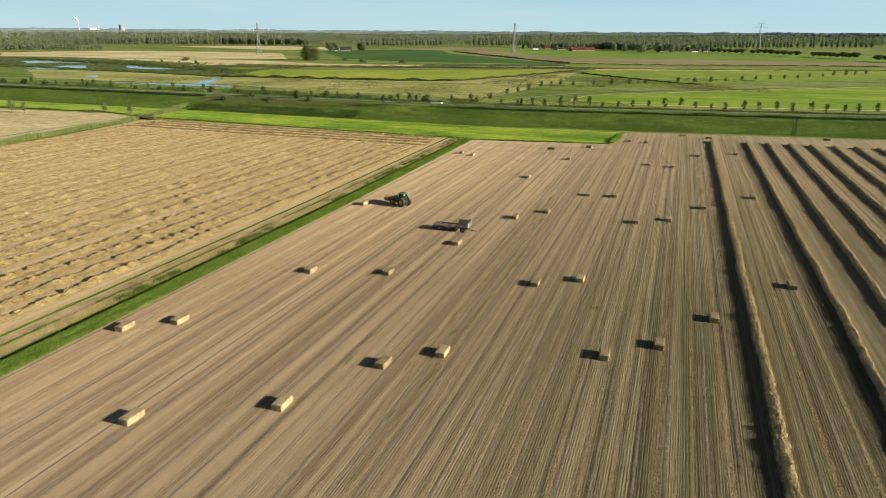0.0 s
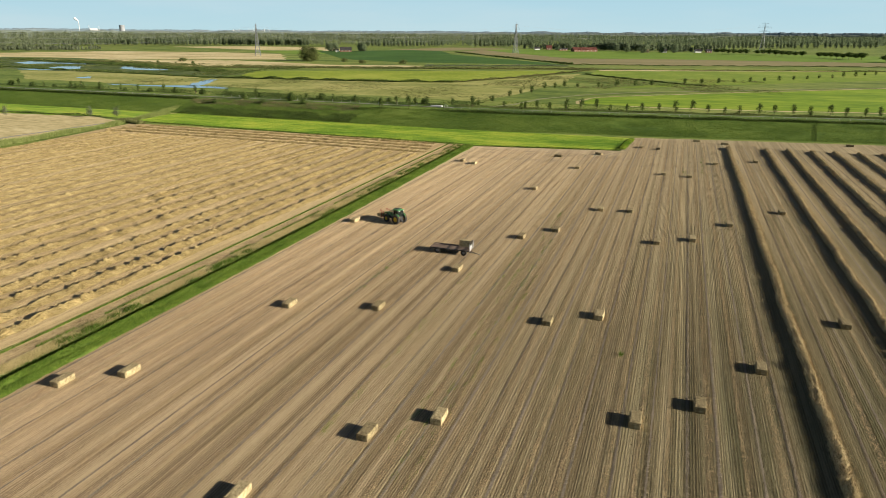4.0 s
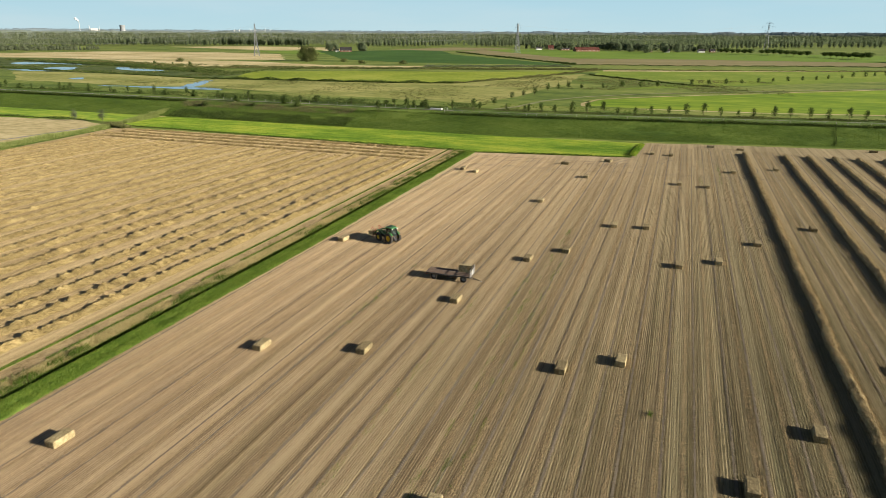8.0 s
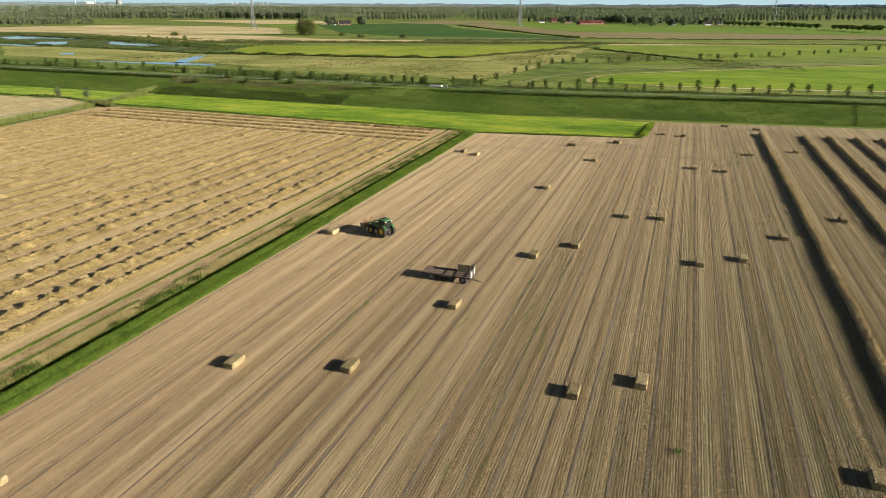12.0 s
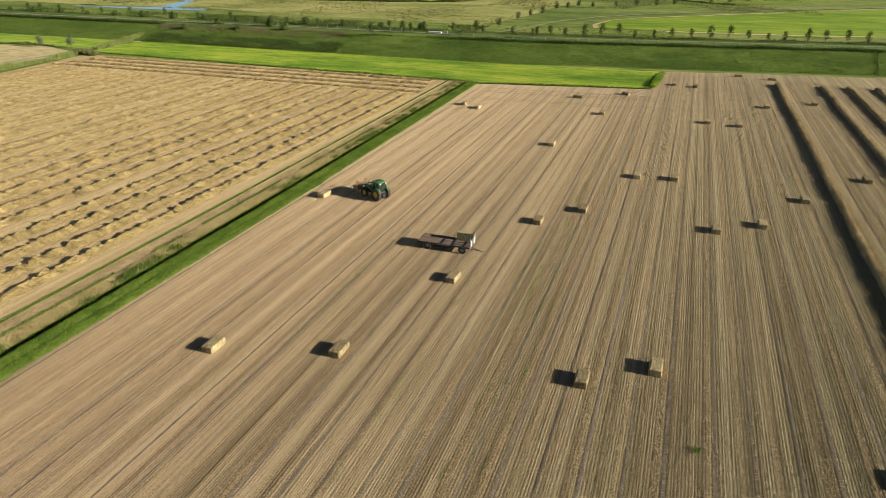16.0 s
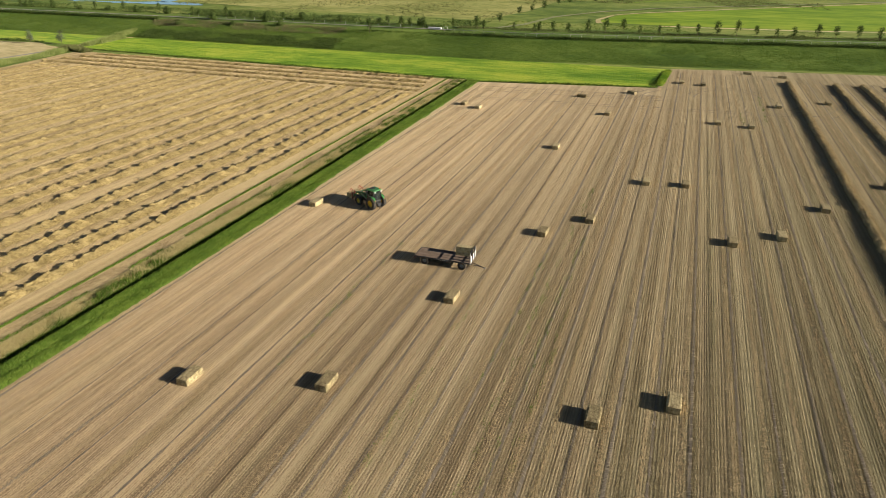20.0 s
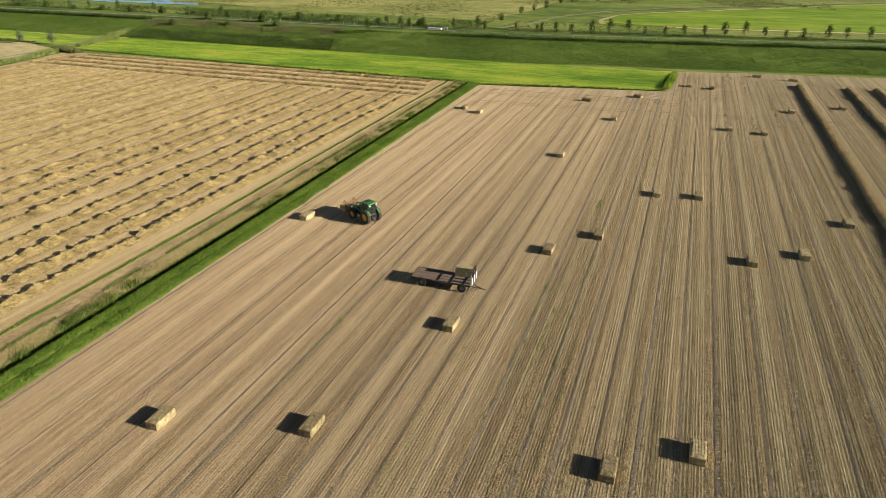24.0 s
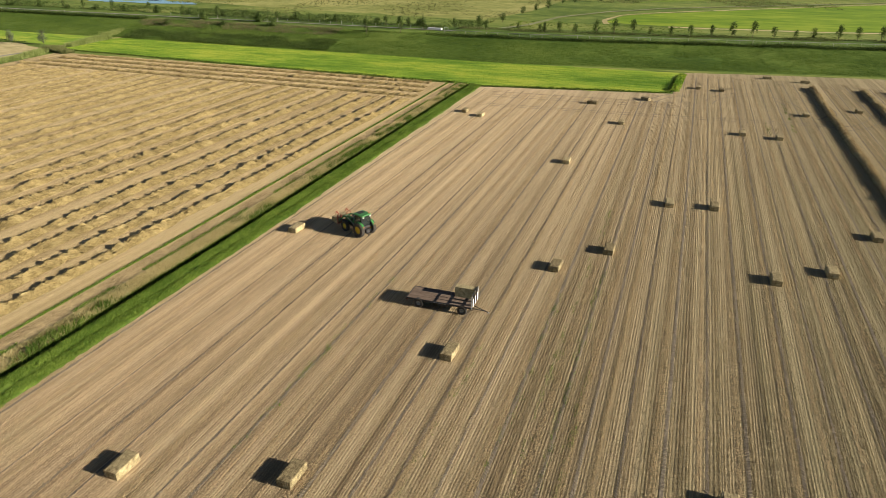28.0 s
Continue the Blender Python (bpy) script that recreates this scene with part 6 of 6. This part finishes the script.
def pylon(x, y, h, turn):
    root = tagged(new("pylon"), "grey steel lattice pylon carrying power cables", "pylon", "line of power pylons")
    w0, w1 = h * 0.085, h * 0.016

    def at(s, t, z):
        w = w0 + (w1 - w0) * min(1.0, z / (h * 0.78)) ** 0.8
        return (s * w, t * w, z)
    levels = [0, 0.13, 0.25, 0.36, 0.46, 0.55, 0.63, 0.70, 0.77, 0.84, 0.91, 0.97]
    for s, t in ((-1, -1), (1, -1), (1, 1), (-1, 1)):
        bm = bmesh.new()
        for a, b_ in zip(levels, levels[1:]):
            bar(bm, at(s, t, a * h), at(s, t, b_ * h), 0.42)
        part("leg", bm, STEEL, root)
    bm = bmesh.new()
    for a, b_ in zip(levels, levels[1:]):
        for (s, t), (u, v) in (((-1, -1), (1, -1)), ((1, -1), (1, 1)), ((1, 1), (-1, 1)), ((-1, 1), (-1, -1))):
            bar(bm, at(s, t, a * h), at(u, v, b_ * h), 0.24)
            bar(bm, at(u, v, a * h), at(s, t, b_ * h), 0.24)
            bar(bm, at(s, t, b_ * h), at(u, v, b_ * h), 0.2)
    part("bracing", bm, STEEL, root)
    for z, reach in ((0.70, 0.17), (0.84, 0.21), (0.955, 0.11)):
        bm = bmesh.new()
        for s in (-1, 1):
            bar(bm, (0, -w1, z * h), (s * reach * h, 0, z * h), 0.3, 0.2)
            bar(bm, (0, w1, z * h), (s * reach * h, 0, z * h), 0.3, 0.2)
            bar(bm, (0, 0, (z + 0.05) * h), (s * reach * h, 0, z * h), 0.26, 0.2)
        arm_ob = part("crossarm", bm, STEEL, root)
        for s in (-1, 1):
            bm = bmesh.new()
            bar(bm, (s * reach * h, 0, z * h), (s * reach * h, 0, z * h - 2.6), 0.25, sides=6)
            part("insulator", bm, BLACK_PAINT, arm_ob)
    root.matrix_basis = pose(x, y, 0, 0, 0, turn)
    return root


PYL = [(-1055, 590, 52), (-692.8, 978.3, 52.6), (-334.7, 1356.3, 58.8), (164.3, 1774.1, 66.8)]
for x, y, h in PYL:
    pylon(x, y, h, -46.5 if x < 0 else -8.0)
cables = tagged(new("power_cables"), "sagging power cables strung between the pylons", "cable")
for (x1, y1, h1), (x2, y2, h2) in zip(PYL, PYL[1:]):
    for z, reach in ((0.70, 0.17), (0.84, 0.21), (0.955, 0.11)):
        for s in (-1, 1):
            bm = bmesh.new()
            d = Vector((math.cos(radians(-46.5)), math.sin(radians(-46.5)), 0))
            a, b_ = Vector((x1, y1, z * h1 - 2.6)) + d * s * reach * h1, Vector((x2, y2, z * h2 - 2.6)) + d * s * reach * h2
            pts = [a.lerp(b_, i / 14) - Vector((0, 0, 14 * 4 * (i / 14) * (1 - i / 14))) for i in range(15)]
            for p_, q_ in zip(pts, pts[1:]):
                bar(bm, p_, q_, 0.07, sides=4)
            part("cable", bm, STEEL, cables)

# ---- farms ----


def house(x, y, turn, length, depth, eaves, ridge, wall, roof_mat, label, windows=3):
    root = tagged(new("farmhouse"), label, "building", "farm buildings in the polder")
    L2, D2 = length / 2, depth / 2
    bm = bmesh.new()
    box(bm, -L2, L2, -D2, D2, 0, eaves)
    for s in (-1, 1):
        q = [bm.verts.new(v) for v in ((s * L2, -D2, eaves), (s * L2, D2, eaves), (s * L2, 0, ridge))]
        bm.faces.new(q)
    part("wall", bm, wall, root)
    for s in (-1, 1):
        bm = bmesh.new()
        q = [bm.verts.new(v) for v in ((-L2 - 0.5, s * (D2 + 0.6), eaves - 0.35), (L2 + 0.5, s * (D2 + 0.6), eaves - 0.35), (L2 + 0.5, 0, ridge + 0.1), (-L2 - 0.5, 0, ridge + 0.1))]
        bm.faces.new(q)
        bmesh.ops.solidify(bm, geom=bm.faces[:], thickness=0.25)
        part("roof", bm, roof_mat, root)
    for i in range(windows):
        xx = -L2 + length * (i + 0.5) / windows
        bm = bmesh.new()
        box(bm, xx - 0.7, xx + 0.7, -D2 - 0.06, -D2 + 0.1, 1.0, min(2.4, eaves - 0.3), 0.02)
        part("window", bm, WHITE_PAINT, root, "white-framed window")
    bm = bmesh.new()
    box(bm, L2 - 1.2, L2 - 0.5, -0.4, 0.4, ridge - 0.8, ridge + 0.9)
    part("chimney", bm, BRICK, root)
    root.matrix_basis = pose(x, y, 0, 0, 0, turn)


house(-690, 1288, 28, 24, 13, 3.2, 9.5, BRICK, ROOF_DARK, "old farmhouse with a steep dark roof")
house(-706, 1279, 28, 7, 6, 2.8, 4.5, WHITE_PAINT, ROOF_DARK, "small white shed beside the farmhouse", 1)
house(-228, 1588, 32, 58, 20, 4.0, 9.5, BRICK, ROOF_RED, "long barn with a rusty red roof", 6)
house(-338, 1730, 20, 14, 10, 4.0, 10.5, BRICK, ROOF_RED, "brick house with an orange-red roof")
house(-362, 1695, 30, 14, 9, 3.2, 7.0, WHITE_PAINT, ROOF_DARK, "pale house with a dark roof")
house(-290, 1660, 30, 22, 10, 3.2, 6.0, BRICK, ROOF_DARK, "low dark farm shed")
house(-90, 1590, 25, 13, 9, 3.2, 7.5, BRICK, ROOF_RED, "small brick house among trees")
house(-52, 1600, 10, 12, 9, 3.2, 7.0, WHITE_PAINT, ROOF_DARK, "pale cottage among trees")
house(20, 1640, 20, 14, 9, 3.2, 7.5, WHITE_PAINT, ROOF_DARK, "pale house with a dark roof among trees")
house(44, 1660, 20, 12, 9, 3.2, 7.5, BRICK, ROOF_DARK, "brick house with a dark roof")

# ---- the skyline: power station and wind turbines ----


def far_spot(bearing, dist):
    """A place at a bearing in degrees to the left of +Y."""
    return (-dist * math.sin(radians(bearing)), dist * math.cos(radians(bearing)))


plant_root = tagged(new("power_station"), "distant white power station with a tall stack", "power station")
px_, py_ = far_spot(47.25, 4600)
bm = bmesh.new()
box(bm, -28, 22, -25, 25, 0, 74, 1)
box(bm, -70, 60, -20, 20, 0, 46, 1)
box(bm, 24, 38, -15, 15, 0, 62, 1)
part("boiler_house", bm, CONCRETE, plant_root)
for x, h, w in ((-100, 122, 5), (-34, 98, 4), (34, 90, 3.5)):
    bm = bmesh.new()
    bar(bm, (x, 0, 0), (x, 0, h), w, w * 0.7, 12)
    part("stack", bm, CONCRETE, plant_root, "slender pale chimney")
plant_root.matrix_basis = pose(px_, py_, 0, 0, 0, 48.7) @ Matrix.Scale(0.78, 4)
r = np.random.default_rng(88)
bm = bmesh.new()
for i in range(14):
    u = i / 13
    puff = bmesh.ops.create_icosphere(bm, subdivisions=2, radius=(2.5 + 6.5 * u ** 0.7) * r.uniform(0.8, 1.1))["verts"]
    for v in puff:
        v.co = v.co * (1 + 0.18 * noise.noise(v.co * 0.25 + Vector((i, 0, 0)))) + Vector((-100 - 20 * u + r.uniform(-2, 2) * u, 0, 124 + 20 * u ** 0.8))
part("steam_plume", bm, STEAM, plant_root, "white steam drifting from the stack")
tower = tagged(new("cooling_tower"), "distant grey concrete cooling tower", "cooling tower")
bm = bmesh.new()
lathe(bm, [(25, 0), (21, 32), (17.5, 58), (17, 72), (18.5, 88), (17.5, 88), (16, 72), (16.5, 58), (20, 32), (24, 0)], 28, "Z")
part("shell", bm, TOWER_GREY, tower)
tower.matrix_basis = pose(*far_spot(45.35, 4600), 0) @ Matrix.Scale(0.88, 4)
for k, bearing in enumerate((37.2, 36.8, 35.9, 35.6, 34.8, 34.4)):
    t_ = tagged(new("wind_turbine"), "distant white wind turbine", "wind turbine", "wind turbines on the skyline")
    bm = bmesh.new()
    bar(bm, (0, 0, 0), (0, 0, 58), 3, 1.8, 10)
    part("tower", bm, WHITE_PAINT, t_)
    bm = bmesh.new()
    box(bm, -1.5, 1.5, -3, 4, 57, 60, 0.5)
    part("nacelle", bm, WHITE_PAINT, t_)
    for i in range(3):
        a = radians(120 * i + 37 * k)
        bm = bmesh.new()
        bar(bm, (0, -3.2, 58.5), (17 * math.sin(a), -3.2, 58.5 + 17 * math.cos(a)), 1.4, 0.4)
        part("blade", bm, WHITE_PAINT, t_)
    t_.matrix_basis = pose(*far_spot(bearing, 4700), 0, 0, 0, bearing) @ Matrix.Scale(0.92, 4)
